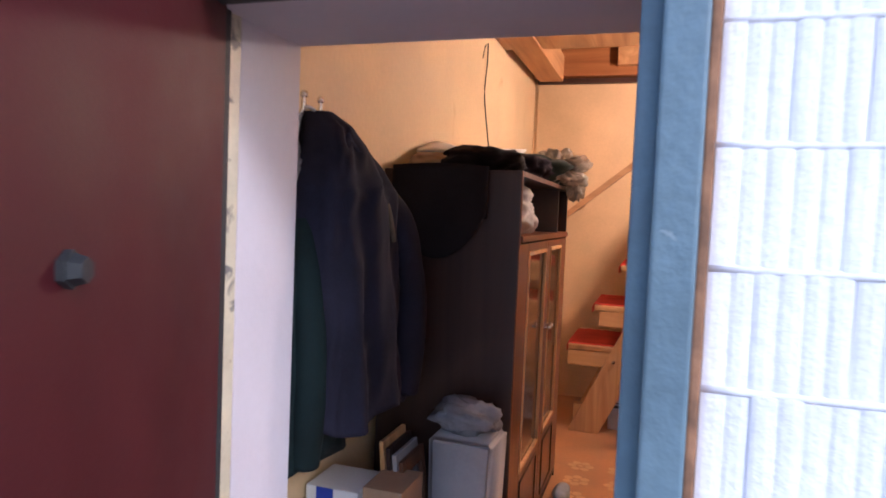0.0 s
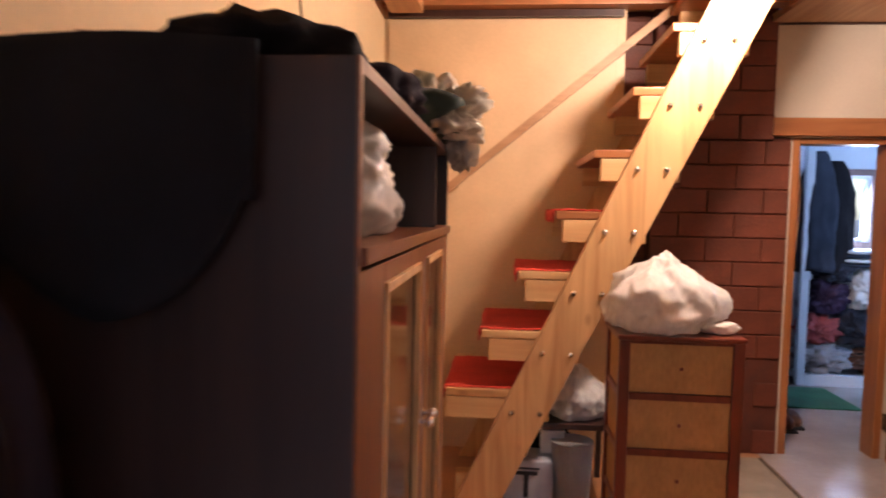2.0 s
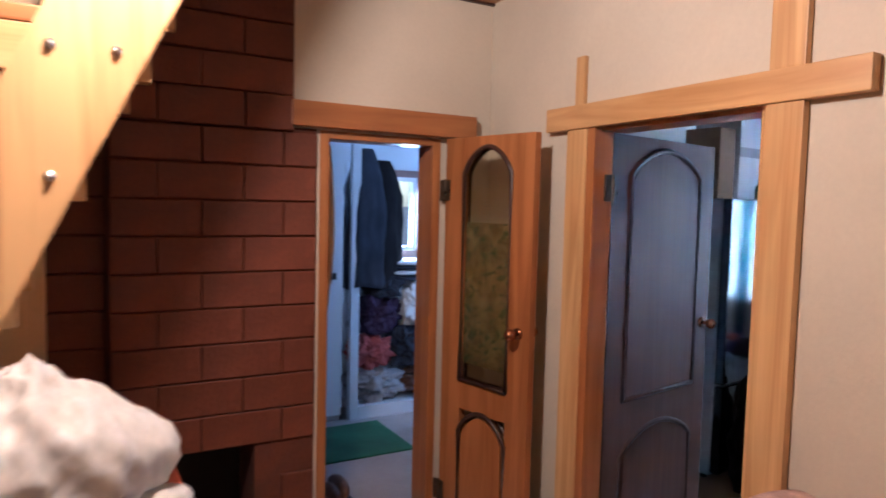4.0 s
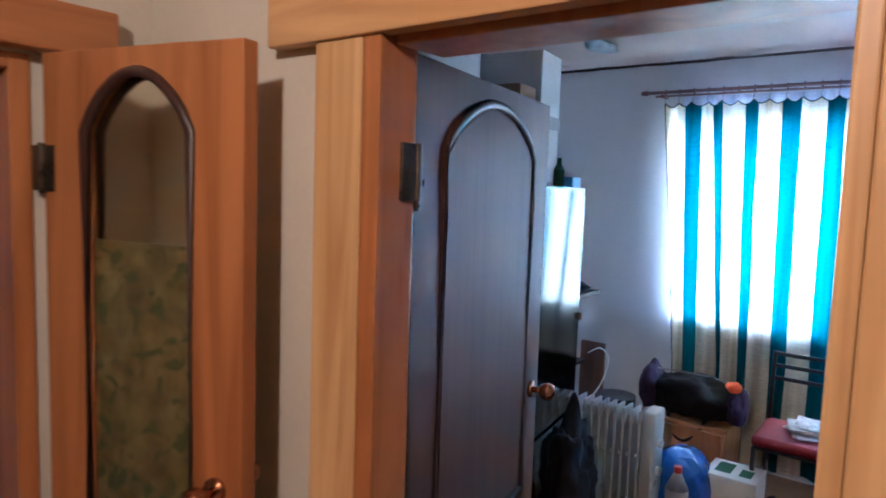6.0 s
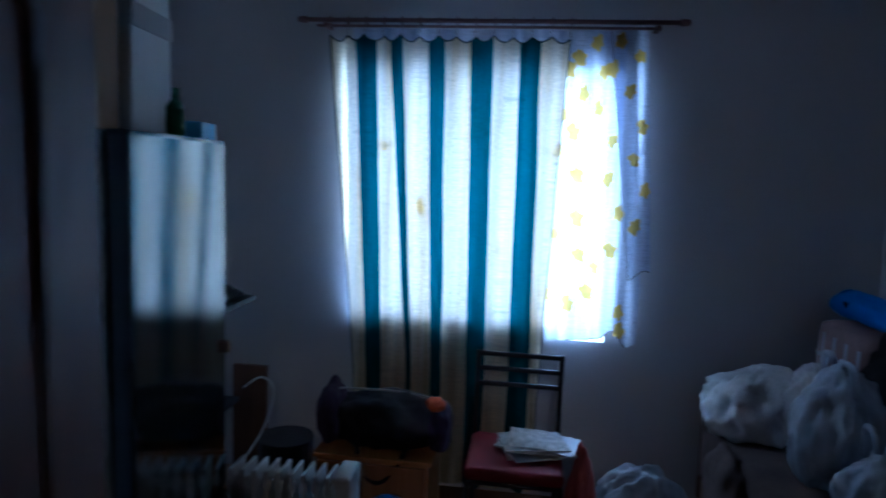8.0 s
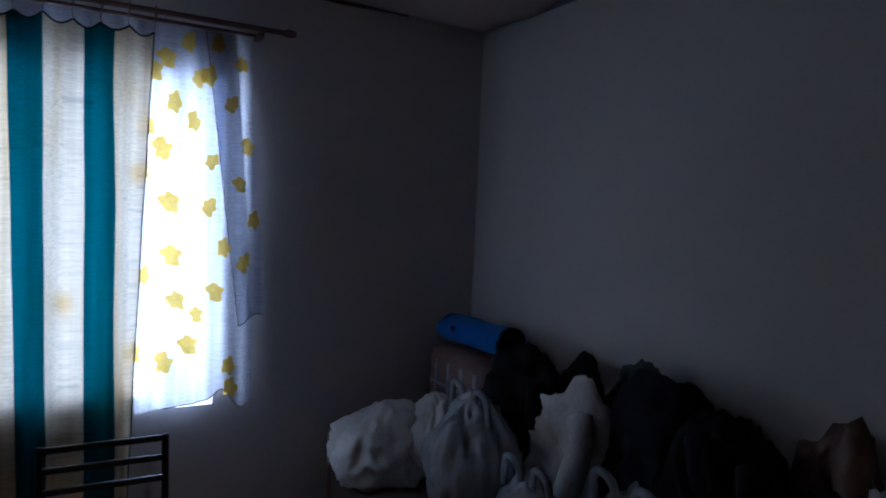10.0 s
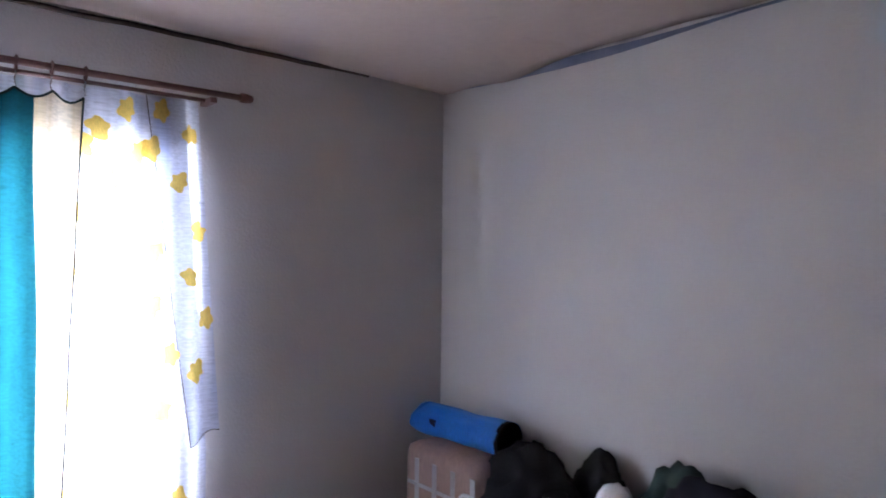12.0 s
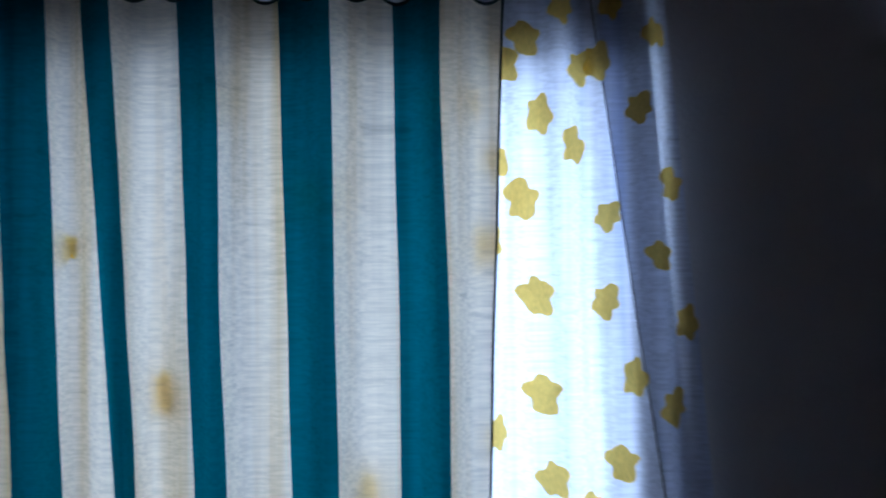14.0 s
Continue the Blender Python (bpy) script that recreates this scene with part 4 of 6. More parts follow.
def garment(bm, c, top, bottom, shoulder, hem, depth, folds, seed, ripple=0.05):
    """A coat hanging from a hook: narrow neck, shoulders, falling folds. c: x, y of the hook; shoulder, hem: half widths along y."""
    nv, nu = 40, 64
    rings = []
    for j in range(nv + 1):
        v = j / nv
        z = top + (bottom - top) * v
        s = min(1.0, v / 0.2)
        w = 0.03 + (shoulder - 0.03) * s ** 0.9 if v < 0.2 else shoulder + (hem - shoulder) * ((v - 0.2) / 0.8) ** 0.8
        d = (0.05 + (depth - 0.05) * min(1.0, v / 0.3) ** 0.7) * (1 + 0.1 * v)
        ring = []
        for i in range(nu):
            a = 2 * math.pi * i / nu
            f = 1 + ripple * min(1, v * 2.5) * (math.sin(a * folds + seed + v * 1.5) + 0.6 * math.sin(a * (folds * 1.7) + seed * 2.3)) + 0.10 * noise.noise((math.cos(a) * 1.5 + seed, math.sin(a) * 1.5, v * 4)) + 0.07 * min(1, v * 3) * noise.noise((math.cos(a) * 4 + seed, math.sin(a) * 4, v * 9))
            x = c[0] + depth * 0.55 + math.cos(a) * d * f
            y = c[1] + math.sin(a) * w * f + 0.02 * noise.noise((seed, v * 3, 0))
            ring.append(bm.verts.new((max(x, XL + 0.016) if c[0] < 0 else x, y, z + 0.02 * math.sin(a * 3 + seed) * v)))
        rings.append(ring)
    for a, b in zip(rings, rings[1:]):
        for k in range(nu):
            bm.faces.new((a[k], a[(k + 1) % nu], b[(k + 1) % nu], b[k]))
    bm.faces.new(rings[0])
    bm.faces.new(rings[-1])
    return bm


HX = XL + 0.05


def hung_coat(bm, rows, folds, seed, ripple=0.06):
    """A coat hanging on the west wall. rows: height, near edge y, far edge y, depth from the wall."""
    nu, nv = 96, 70
    rings = []
    for j in range(nv + 1):
        k = j / nv * (len(rows) - 1)
        i = min(int(k), len(rows) - 2)
        f = k - i
        f = f * f * (3 - 2 * f) * 0.4 + f * 0.6
        z, y0, y1, d = (p + (q - p) * f for p, q in zip(rows[i], rows[i + 1]))
        v = j / nv
        ring = []
        for q in range(nu):
            a = 2 * math.pi * q / nu
            c, sn = math.cos(a), math.sin(a)
            n = ripple * min(1, v * 2.2) * (math.sin(a * folds + seed + 1.2 * math.sin(v * 4)) + 0.7 * math.sin(a * (folds * 1.6) + seed * 2.3 - v * 2))
            n += 0.16 * noise.noise((c * 1.6 + seed, sn * 1.6, v * 5)) * min(1, v * 3)
            n -= 0.22 * abs(noise.noise((c * 2.6 + seed * 2, sn * 2.6, v * 8 + sn * 2))) * min(1, v * 4)
            x = XL + 0.018 + d * 0.5 + d * 0.5 * math.copysign(abs(c) ** 0.8, c) * (1 + n)
            y = (y0 + y1) / 2 + (y1 - y0) / 2 * math.copysign(abs(sn) ** 0.85, sn) * (1 + n * 0.35)
            ring.append(bm.verts.new((max(x, XL + 0.016), max(y, YIN + 0.012), z + 0.018 * math.sin(a * 3 + seed) * v)))
        rings.append(ring)
    for r0, r1 in zip(rings, rings[1:]):
        for q in range(nu):
            bm.faces.new((r0[q], r0[(q + 1) % nu], r1[(q + 1) % nu], r1[q]))
    bm.faces.new(rings[0])
    bm.faces.new(rings[-1])
    return bm


coat = thing("navy_coat", "long dark navy coat hanging from a wall hook", "coat", (HX, 2.85, 0.8))
part("coat_body", hung_coat(bmesh.new(), ((1.835, 2.73, 2.79, 0.10), (1.79, 2.70, 2.85, 0.16), (1.70, 2.64, 2.94, 0.22), (1.60, 2.575, 3.00, 0.26), (1.40, 2.565, 3.04, 0.28),
                                          (1.15, 2.57, 3.05, 0.29), (0.90, 2.58, 3.07, 0.30)), 7, 1.0, 0.08), "navy_blue", coat, "", True)
part("sleeve", tube(bmesh.new(), curve_pts([(XL + 0.15, 2.94, 1.62), (XL + 0.23, 3.05, 1.50), (XL + 0.26, 3.09, 1.30), (XL + 0.265, 3.11, 1.08), (XL + 0.245, 3.12, 0.90)]), 0.060, 16), "navy_blue", coat, "", True)
part("lining", tube(bmesh.new(), curve_pts([(XL + 0.17, 2.79, 1.73), (XL + 0.225, 2.85, 1.65), (XL + 0.262, 2.89, 1.55), (XL + 0.278, 2.91, 1.44)]), 0.008, 10), "lining", coat, "brown inner lining edge", True)
part("hood", lump(bmesh.new(), (XL + 0.13, 2.79, 1.58), (0.20, 0.24, 0.25), 13, 0.35, 2.2, False, 4, 0.6), "navy", coat, "", True)
coat2 = thing("dark_jacket", "black-violet jacket hanging beside the cabinet", "jacket", (HX, 3.2, 0.8))
part("jacket_body", hung_coat(bmesh.new(), ((1.70, 2.90, 2.98, 0.12), (1.62, 2.88, 3.08, 0.18), (1.52, 2.90, 3.16, 0.22), (1.25, 2.92, 3.20, 0.24), (0.88, 2.94, 3.24, 0.26)), 6, 4.0), "violet_black", coat2, "", True)
part("sleeve", tube(bmesh.new(), curve_pts([(XL + 0.15, 3.10, 1.52), (XL + 0.22, 3.19, 1.36), (XL + 0.24, 3.22, 1.14), (XL + 0.22, 3.23, 0.92)]), 0.052, 14), "violet_black", coat2, "", True)
part("collar", lump(bmesh.new(), (HX + 0.09, 2.96, 1.56), (0.16, 0.22, 0.14), 17, 0.3, 2.4, False, 3, 0.4), "navy", coat2, "", True)
coat3 = thing("green_coat", "dark green long coat hanging by the door", "coat", (HX, 2.66, 0.6))
part("coat_body", garment(bmesh.new(), (HX - 0.01, 2.68), 1.68, 0.80, 0.12, 0.18, 0.10, 6, 2.2, 0.07), "green_coat", coat3, "", True)
part("sleeve", tube(bmesh.new(), curve_pts([(HX + 0.06, 2.60, 1.50), (HX + 0.11, 2.58, 1.25), (HX + 0.12, 2.58, 0.98), (HX + 0.10, 2.59, 0.80)]), 0.05, 12), "green_coat", coat3, "", True)
part("collar", lump(bmesh.new(), (HX + 0.08, 2.68, 1.52), (0.14, 0.18, 0.12), 18, 0.3, 2.4, False, 3, 0.4), "green_coat", coat3, "", True)
bagh = thing("hanging_bag", "grey translucent plastic bag on the wall hook", "plastic bag", (HX, 2.6, 1.3))
part("bag_body", lump(bmesh.new(), (HX + 0.02, 2.60, 1.40), (0.10, 0.20, 0.40), 15, 0.35, 3, False, 4, 0.5), "grey_film", bagh, "", True)
part("handle", tube(bmesh.new(), curve_pts([(HX + 0.03, 2.60, 1.74), (HX + 0.03, 2.66, 1.83), (HX + 0.03, 2.72, 1.835)]), 0.006), "milky_bag", bagh, "", True)

# ---- boxes below the coats ----
bx = thing("storage_box", "white and blue carton under the coats", "box", (-0.62, 3.0, 0))
part("carton", boxes((-0.74, -0.55, 2.85, 3.05, 0.0, 0.62), bevel=0.004), "white_card", bx)
part("blue_panel", boxes((-0.70, -0.64, 2.846, 2.849, 0.10, 0.62)), "blue_card", bx, "deep blue printed panel")
part("tear_line", tube(bmesh.new(), curve_pts([(-0.63, 2.846, 0.50), (-0.60, 2.846, 0.53), (-0.56, 2.846, 0.57)]), 0.003), "dark_steel", bx)
single("cardboard_box", boxes((-0.54, -0.40, 2.86, 3.06, 0.0, 0.64), bevel=0.005), "cardboard", "plain brown cardboard box under the coats", "box")
single("grey_sack", lump(bmesh.new(), (-0.64, 2.66, 0.0), (0.22, 0.24, 0.60), 21, 0.2, 2, True, 4), "grey_linen", "grey cloth sack standing by the door", "sack", "", True)
single("low_carton", boxes((-0.66, -0.36, 2.60, 2.82, 0.0, 0.42), bevel=0.004), "cardboard", "low brown carton under the coats", "box")
fr = thing("picture_frames", "old wooden frames leaning together", "frame", (-0.45, 3.15, 0))
for k, m in enumerate(("pine_up", "dark_walnut", "grey_board", "brown_board")):
    x = -0.49 + k * 0.035
    M = Matrix.Translation((x, 3.10, 0)) @ Matrix.Rotation(radians(-5 - k), 4, "Y")
    part("frame", boxes((0, 0.016, -0.08, -0.045, 0, 0.74 - k * 0.02), (0, 0.016, 0.10, 0.135, 0, 0.74 - k * 0.02), (0, 0.016, -0.045, 0.10, 0.69 - k * 0.02, 0.74 - k * 0.02), (0, 0.016, -0.045, 0.10, 0, 0.05), bevel=0.003, m=M), m, fr)
binn = thing("laundry_bin", "grey plastic bin lined with a dark bag", "bin", (-0.28, 3.22, 0))
bm = bmesh.new()
prism(bm, [(-0.385, 0.0), (-0.185, 0.0), (-0.165, 0.755), (-0.405, 0.755)], 1, 3.10, 3.34)
bmesh.ops.bevel(bm, geom=bm.edges[:], offset=0.02, segments=3, affect="EDGES")
part("bin_body", bm, "grey_board", binn, "", True)
bm = lump(bmesh.new(), (-0.30, 3.22, 0.756), (0.28, 0.24, 0.12), 23, 0.35, 3.5, True, 4)
part("bag_liner", bm, "grey_film", binn, "dark shiny bag liner", True)
single("crumpled_wrapper", lump(lump(bmesh.new(), (-0.10, 4.55, 0.0), (0.10, 0.22, 0.08), 30, 0.2, 2, True, 3), (-0.11, 4.30, 0.0), (0.09, 0.14, 0.07), 31, 0.4, 3, True, 3), "milky_bag", "crumpled white wrappers under the cabinet doors", "litter", "", True)

# ---- under the stairs ----
tab = thing("low_table", "small dark wooden table under the stairs", "table", (0.35, 6.15, 0))
part("tabletop", boxes((0.12, 0.62, 5.93, 6.38, 0.40, 0.43), bevel=0.004), "dark_walnut", tab)
for x in (0.14, 0.57):
    for y in (5.95, 6.33):
        part("leg", boxes((x, x + 0.03, y, y + 0.03, 0.0, 0.40)), "dark_walnut", tab)
b2 = thing("plastic_bag", "filled white plastic bag on the low table", "plastic bag", (0.40, 6.1, 0.43))
part("bag_body", film_bag(bmesh.new(), (0.42, 6.1, 0.431), (0.32, 0.28, 0.27), 33, 0.5), "white_bag", b2, "", True)
single("dark_bundle", lump(bmesh.new(), (0.27, 6.22, 0.431), (0.2, 0.2, 0.36), 35, 0.3, 2.6, True, 4, 0.3), "dark_green", "dark stuffed bag on the low table", "bag", "", True)
tn = thing("paint_carton", "pale blue-grey carton with a dark printed sign", "box", (0.20, 5.95, 0))
part("carton", boxes((0.05, 0.30, 5.90, 6.10, 0.0, 0.24), bevel=0.012), "tin_paint", tn)
part("print", boxes((0.09, 0.22, 5.896, 5.8995, 0.165, 0.185), (0.15, 0.175, 5.896, 5.8995, 0.05, 0.165), (0.10, 0.23, 5.896, 5.8995, 0.195, 0.205)), "black_metal", tn, "dark hooked print")
single("white_carton", boxes((0.24, 0.36, 6.0, 6.14, 0.245, 0.37), bevel=0.004), "white_card", "small white carton on the larger one", "box")
single("grey_pail", cyl(bmesh.new(), (0.40, 5.98, 0.0), (0.40, 5.98, 0.33), 0.09, 0.11, 24), "grey_board", "grey plastic pail by the drawer tower", "pail")
single("rubble_bag", lump(bmesh.new(), (0.25, 6.35, 0.0), (0.5, 0.3, 0.33), 37, 0.3, 2.4, True, 4), "black_cloth", "dark stuffed sack under the stairs", "sack", "", True)

# ---- floor coverings, armchair ----
rug = thing("runner_rug", "worn grey-brown runner rug with a pale border", "rug", (1.35, 6.2, 0))
part("rug_body", sheet(bmesh.new(), lambda u, v: Vector((1.08 + 0.56 * u, 5.3 + 1.45 * v, 0.007 + 0.002 * noise.noise((u * 6, v * 9, 0)))), 20, 30, 0.006), "grey_rug", rug)
part("border", boxes((1.08, 1.10, 5.3, 6.75, 0.0142, 0.016), (1.62, 1.64, 5.3, 6.75, 0.0142, 0.016)), "lining", rug)
structure("floor_laminate", boxes((1.66, XE, 5.9, YD, 0.001, 0.004)), "pale_laminate", "glossy pale laminate by the inner door", "floor")
pat = bmesh.new()
for i in range(7):
    for j in range(9):
        cx, cy = -0.05 + i * 0.24, 4.55 + j * 0.24 - 1.4
        for k in range(6):
            a = k * math.pi / 3 + (i + j) % 2 * 0.5
            cyl(pat, (cx + 0.055 * math.cos(a), cy + 0.055 * math.sin(a), 0.0006), (cx + 0.055 * math.cos(a), cy + 0.055 * math.sin(a), 0.0012), 0.028, n=8)
        cyl(pat, (cx, cy, 0.0006), (cx, cy, 0.0016), 0.016, n=8)
structure("lino_ornament", pat, "lino_pattern", "pale ornament printed on the linoleum", "floor")
arm = thing("armchair", "armchair with a dusky pink crocheted throw", "armchair", (2.3, 4.8, 0))
part("seat", boxes((2.03, 2.46, 4.50, 5.06, 0.14, 0.42), bevel=0.05), "brown_board", arm, "", True)
part("backrest", boxes((2.44, 2.64, 4.42, 5.16, 0.10, 0.79), bevel=0.085), "brown_board", arm, "", True)
part("armrest", boxes((2.03, 2.44, 4.40, 4.50, 0.05, 0.58), bevel=0.03), "brown_board", arm, "", True)
part("armrest", boxes((2.03, 2.44, 5.06, 5.16, 0.05, 0.58), bevel=0.03), "brown_board", arm, "", True)
for x in (2.06, 2.56):
    for y in (4.45, 5.08):
        part("leg", boxes((x, x + 0.05, y, y + 0.05, 0.0, 0.12)), "dark_walnut", arm)
thr = thing("throw_blanket", "dusky pink crocheted throw over the armchair back", "blanket", (2.5, 4.8, 0.4))


def throw(u, v):
    e = abs(2 * u - 1)
    y = 4.79 + math.copysign(1 - (1 - e) ** 2, u - 0.5) * (0.40 + 0.012 * math.sin(v * 9))
    drop = 0.06 * e ** 5 + 0.30 * e ** 14
    k = v * 3.0
    wob = 0.010 * math.sin(u * 23 + v * 3) + 0.014 * noise.noise((u * 6, v * 8, 3))
    if k < 1.25:
        return Vector((2.415 + wob - 0.012 * k, y, 0.40 + 0.36 * k - drop * (0.15 + 0.68 * k)))
    if k < 1.9:
        a = (k - 1.25) / 0.65 * math.pi
        return Vector((2.54 - 0.14 * math.cos(a) + wob * 0.3, y, 0.85 + 0.038 * math.sin(a) + wob * 0.6 - drop))
    return Vector((2.68, y, 0.85 - (k - 1.9) * 0.16 - drop))


part("weave", sheet(bmesh.new(), throw, 60, 60, 0.006), "throw", thr, "", True)

# ---- the room beyond the inner door ----
structure("floor_far", boxes((0.9, 4.6, YD, 9.3, -0.12, 0.0)), "pale_laminate", "glossy pale laminate floor of the far room", "floor")
structure("wall_far_north", boxes((0.9, 2.94, 9.05, 9.2, 0, 2.7), (3.38, 4.6, 9.05, 9.2, 0, 2.7), (2.94, 3.38, 9.05, 9.2, 0, 1.29), (2.94, 3.38, 9.05, 9.2, 1.90, 2.7)), "blue_white", "bluish white far wall with a small window", "wall")
structure("wall_far_east", boxes((4.5, 4.6, 7.82, 9.05, 0, 2.7)), "blue_white", "bluish white far room side wall", "wall")
structure("wall_far_west", boxes((0.9, 1.0, 7.6, 9.05, 0, 2.7)), "blue_white", "bluish white far room side wall", "wall")
structure("wall_far_south", boxes((2.86, 4.6, 7.822, 7.86, 0, 2.7)), "blue_white", "bluish white back of the room wall", "wall")
structure("wall_far_jog", boxes((2.835, 2.86, 7.02, 7.86, 0, 2.7)), "blue_white", "bluish white partition", "wall")
structure("ceiling_far", boxes((0.9, 4.6, 7.02, 9.2, 2.6, 2.7)), "blue_white", "white far room ceiling", "ceiling")
w2 = tagged(thing("window_2", "small bright window with a beige-brown casing", "window", (3.16, 9.1, 1.29)), kind="structure")
part("window_frame", boxes((2.94, 2.97, 9.06, 9.11, 1.29, 1.90), (3.35, 3.38, 9.06, 9.11, 1.29, 1.90), (2.97, 3.35, 9.06, 9.11, 1.29, 1.32), (2.97, 3.35, 9.06, 9.11, 1.87, 1.90), bevel=0.004), "white_paint", w2)
part("window_casing", boxes((2.88, 2.938, 9.03, 9.049, 1.23, 1.96), (3.382, 3.44, 9.03, 9.049, 1.23, 1.96), (2.938, 3.382, 9.03, 9.049, 1.902, 1.96), (2.938, 3.382, 9.03, 9.049, 1.23, 1.288), bevel=0.003), "plaid_brown", w2, "beige-brown casing")
far_door = thing("white_cupboard", "white cupboard door with a dark handle", "cupboard", (2.35, 8.75, 0))
part("body", boxes((1.7, 2.60, 8.72, 9.04, 0.05, 2.3), bevel=0.005), "blue_white", far_door)
part("handle", boxes((2.46, 2.54, 8.69, 8.719, 1.10, 1.15), bevel=0.006), "black_metal", far_door)
part("plinth", boxes((1.7, 2.60, 8.75, 9.04, 0.0, 0.049)), "grey_board", far_door)
single("blue_towel", sheet(bmesh.new(), lambda u, v: Vector((2.28 + 0.16 * u, 8.712 + 0.004 * math.sin(u * 20), 0.45 + 0.42 * v)), 16, 8, 0.004), "blue_plastic", "blue towel hanging on the white cupboard", "towel")
tall = thing("white_shelf_frame", "white open frame holding bags and linen", "shelf", (3.2, 8.9, 0))
part("upright", boxes((2.66, 2.73, 8.70, 8.76, 0.0, 2.35), bevel=0.004), "blue_white", tall)
part("base_rail", boxes((2.73, 4.2, 8.70, 8.76, 0.0, 0.10), bevel=0.004), "blue_white", tall)
part("shelf_board", boxes((2.73, 4.2, 8.76, 9.04, 0.02, 0.08), bevel=0.004), "blue_white", tall)
for k, (x, z, sx, sz, m, lab) in enumerate(((2.95, 0.09, 0.5, 0.30, "grey_linen", "grey folded linen"), (3.45, 0.09, 0.6, 0.30, "brown_board", "brown blanket heap"), (2.9, 0.36, 0.4, 0.30, "pink_cloth", "red and pink cloth bag"),
                                            (3.25, 0.36, 0.5, 0.34, "grey_jacket", "grey and white clothes"), (3.48, 0.34, 0.5, 0.36, "teal_cloth", "blue and teal cloth"), (2.95, 0.64, 0.42, 0.34, "purple_bag", "purple cloth bag"),
                                            (3.35, 0.68, 0.5, 0.42, "white_linen", "white bulging laundry bag"), (3.0, 0.93, 0.36, 0.22, "grey_jacket", "dark grey cloth"))):
    single("laundry_sack", lump(bmesh.new(), (x, 8.88, z), (sx, 0.34, sz), 40 + k, 0.5, 4.2, True, 5), m, lab + " heaped on the white shelf", "laundry", "heaped laundry", True)
fold = thing("folded_blanket", "folded blue-grey striped blanket on the heap", "blanket", (3.3, 8.85, 1.1))
for k in range(4):
    part("layer", lump(bmesh.new(), (3.22, 8.87, 1.06 + k * 0.04), (0.46, 0.32, 0.055), 60 + k, 0.15, 2, False, 3), "white_linen" if k % 2 else "grey_jacket", fold, "", True)
jk = thing("hanging_jackets", "grey and black jackets hanging on the white frame", "jacket", (2.9, 8.8, 1.0))
part("jacket_body", garment(bmesh.new(), (2.72, 8.80), 2.10, 1.03, 0.10, 0.14, 0.16, 6, 7.0), "grey_jacket", jk, "grey-blue jacket", True)
part("jacket_body", garment(bmesh.new(), (2.90, 8.86), 2.02, 1.08, 0.10, 0.12, 0.15, 5, 9.0), "black_cloth", jk, "black jacket", True)
single("door_mat", boxes((2.15, 2.85, 7.95, 8.60, 0.0, 0.012), bevel=0.004), "green_mat", "green rectangular door mat on pale laminate", "mat")
for k, (x, y) in enumerate(((2.05, 7.42), (2.13, 7.50))):
    sh = thing("shoe", "dark worn shoe beside the doorway", "shoe", (x, y, 0), 0, "shoes by the door")
    part("upper", lump(bmesh.new(), (x, y, 0.012), (0.10, 0.25, 0.10), 70 + k, 0.15, 2, True, 3), "brown_board", sh, "", True)
    part("sole", boxes((x - 0.045, x + 0.045, y - 0.12, y + 0.12, 0.0, 0.018), bevel=0.006), "rubber", sh)
single("door_curtain", sheet(bmesh.new(), lambda u, v: Vector((1.80 + 0.10 * u + 0.03 * math.sin(v * 3), 7.06 + 0.02 * math.sin(u * 14), 1.15 + 0.80 * v)), 20, 12, 0.003), "cream_linen", "pale cream cloth hanging inside the doorway", "curtain", "", True)

# ---- the room: curtains ----
rod = thing("curtain_rod", "double brown curtain rod with rings", "curtain rod", (6.2, 6.0, 2.4))
part("pole", cyl(bmesh.new(), (6.185, 5.10, 2.408), (6.185, 6.90, 2.408), 0.011), "rod_wood", rod, "", True)
part("pole", cyl(bmesh.new(), (6.235, 5.18, 2.390), (6.235, 6.86, 2.390), 0.007), "rod_wood", rod, "", True)
for y in (5.09, 6.91):
    part("finial", ball(cyl(bmesh.new(), (6.185, y - 0.012, 2.408), (6.185, y + 0.012, 2.408), 0.017), (6.185, y + (0.02 if y > 6 else -0.02), 2.408), 0.015), "rod_wood", rod, "", True)
for y in (5.20, 6.80):
    part("bracket", boxes((6.18, XW, y - 0.012, y + 0.012, 2.375, 2.395), bevel=0.003), "rod_wood", rod)
TOP = [6.775, 6.639, 6.537, 6.465, 6.405, 6.277, 6.196, 6.072, 5.962, 5.834, 5.735, 5.602]
LOW = [6.655, 6.568, 6.490, 6.366, 6.333, 6.226, 6.164, 6.037, 5.942, 5.819, 5.716, 5.652]
NS = 10
NRING = 13


def curtain_at(u, v):
    """u: from the left edge to the right, v: from the top down."""
    k = min(u * 11, 10.9999)
    i, f = int(k), k - int(k)
    z = 2.335 - v * 2.275
    w = min(1.25, (2.27 - z) / 1.32)
    y = (TOP[i] + (TOP[i + 1] - TOP[i]) * f) * (1 - w) + (LOW[i] + (LOW[i + 1] - LOW[i]) * f) * w
    sag = abs(math.sin(math.pi * NRING * (6.775 - TOP[i] - (TOP[i + 1] - TOP[i]) * f) / 1.178))
    z -= 0.026 * sag * max(0.0, 1 - v * 6)
    x = 6.185 + 0.020 * math.sin(k * 2.9 + 0.5 + 0.5 * math.sin(v * 3)) + 0.012 * math.sin(k * 6.1 + v * 2) * (0.4 + 0.6 * v) + 0.004 * noise.noise((k * 3, v * 14, 0))
    return Vector((x, y + 0.006 * noise.noise((k, v * 5, 4)), z))


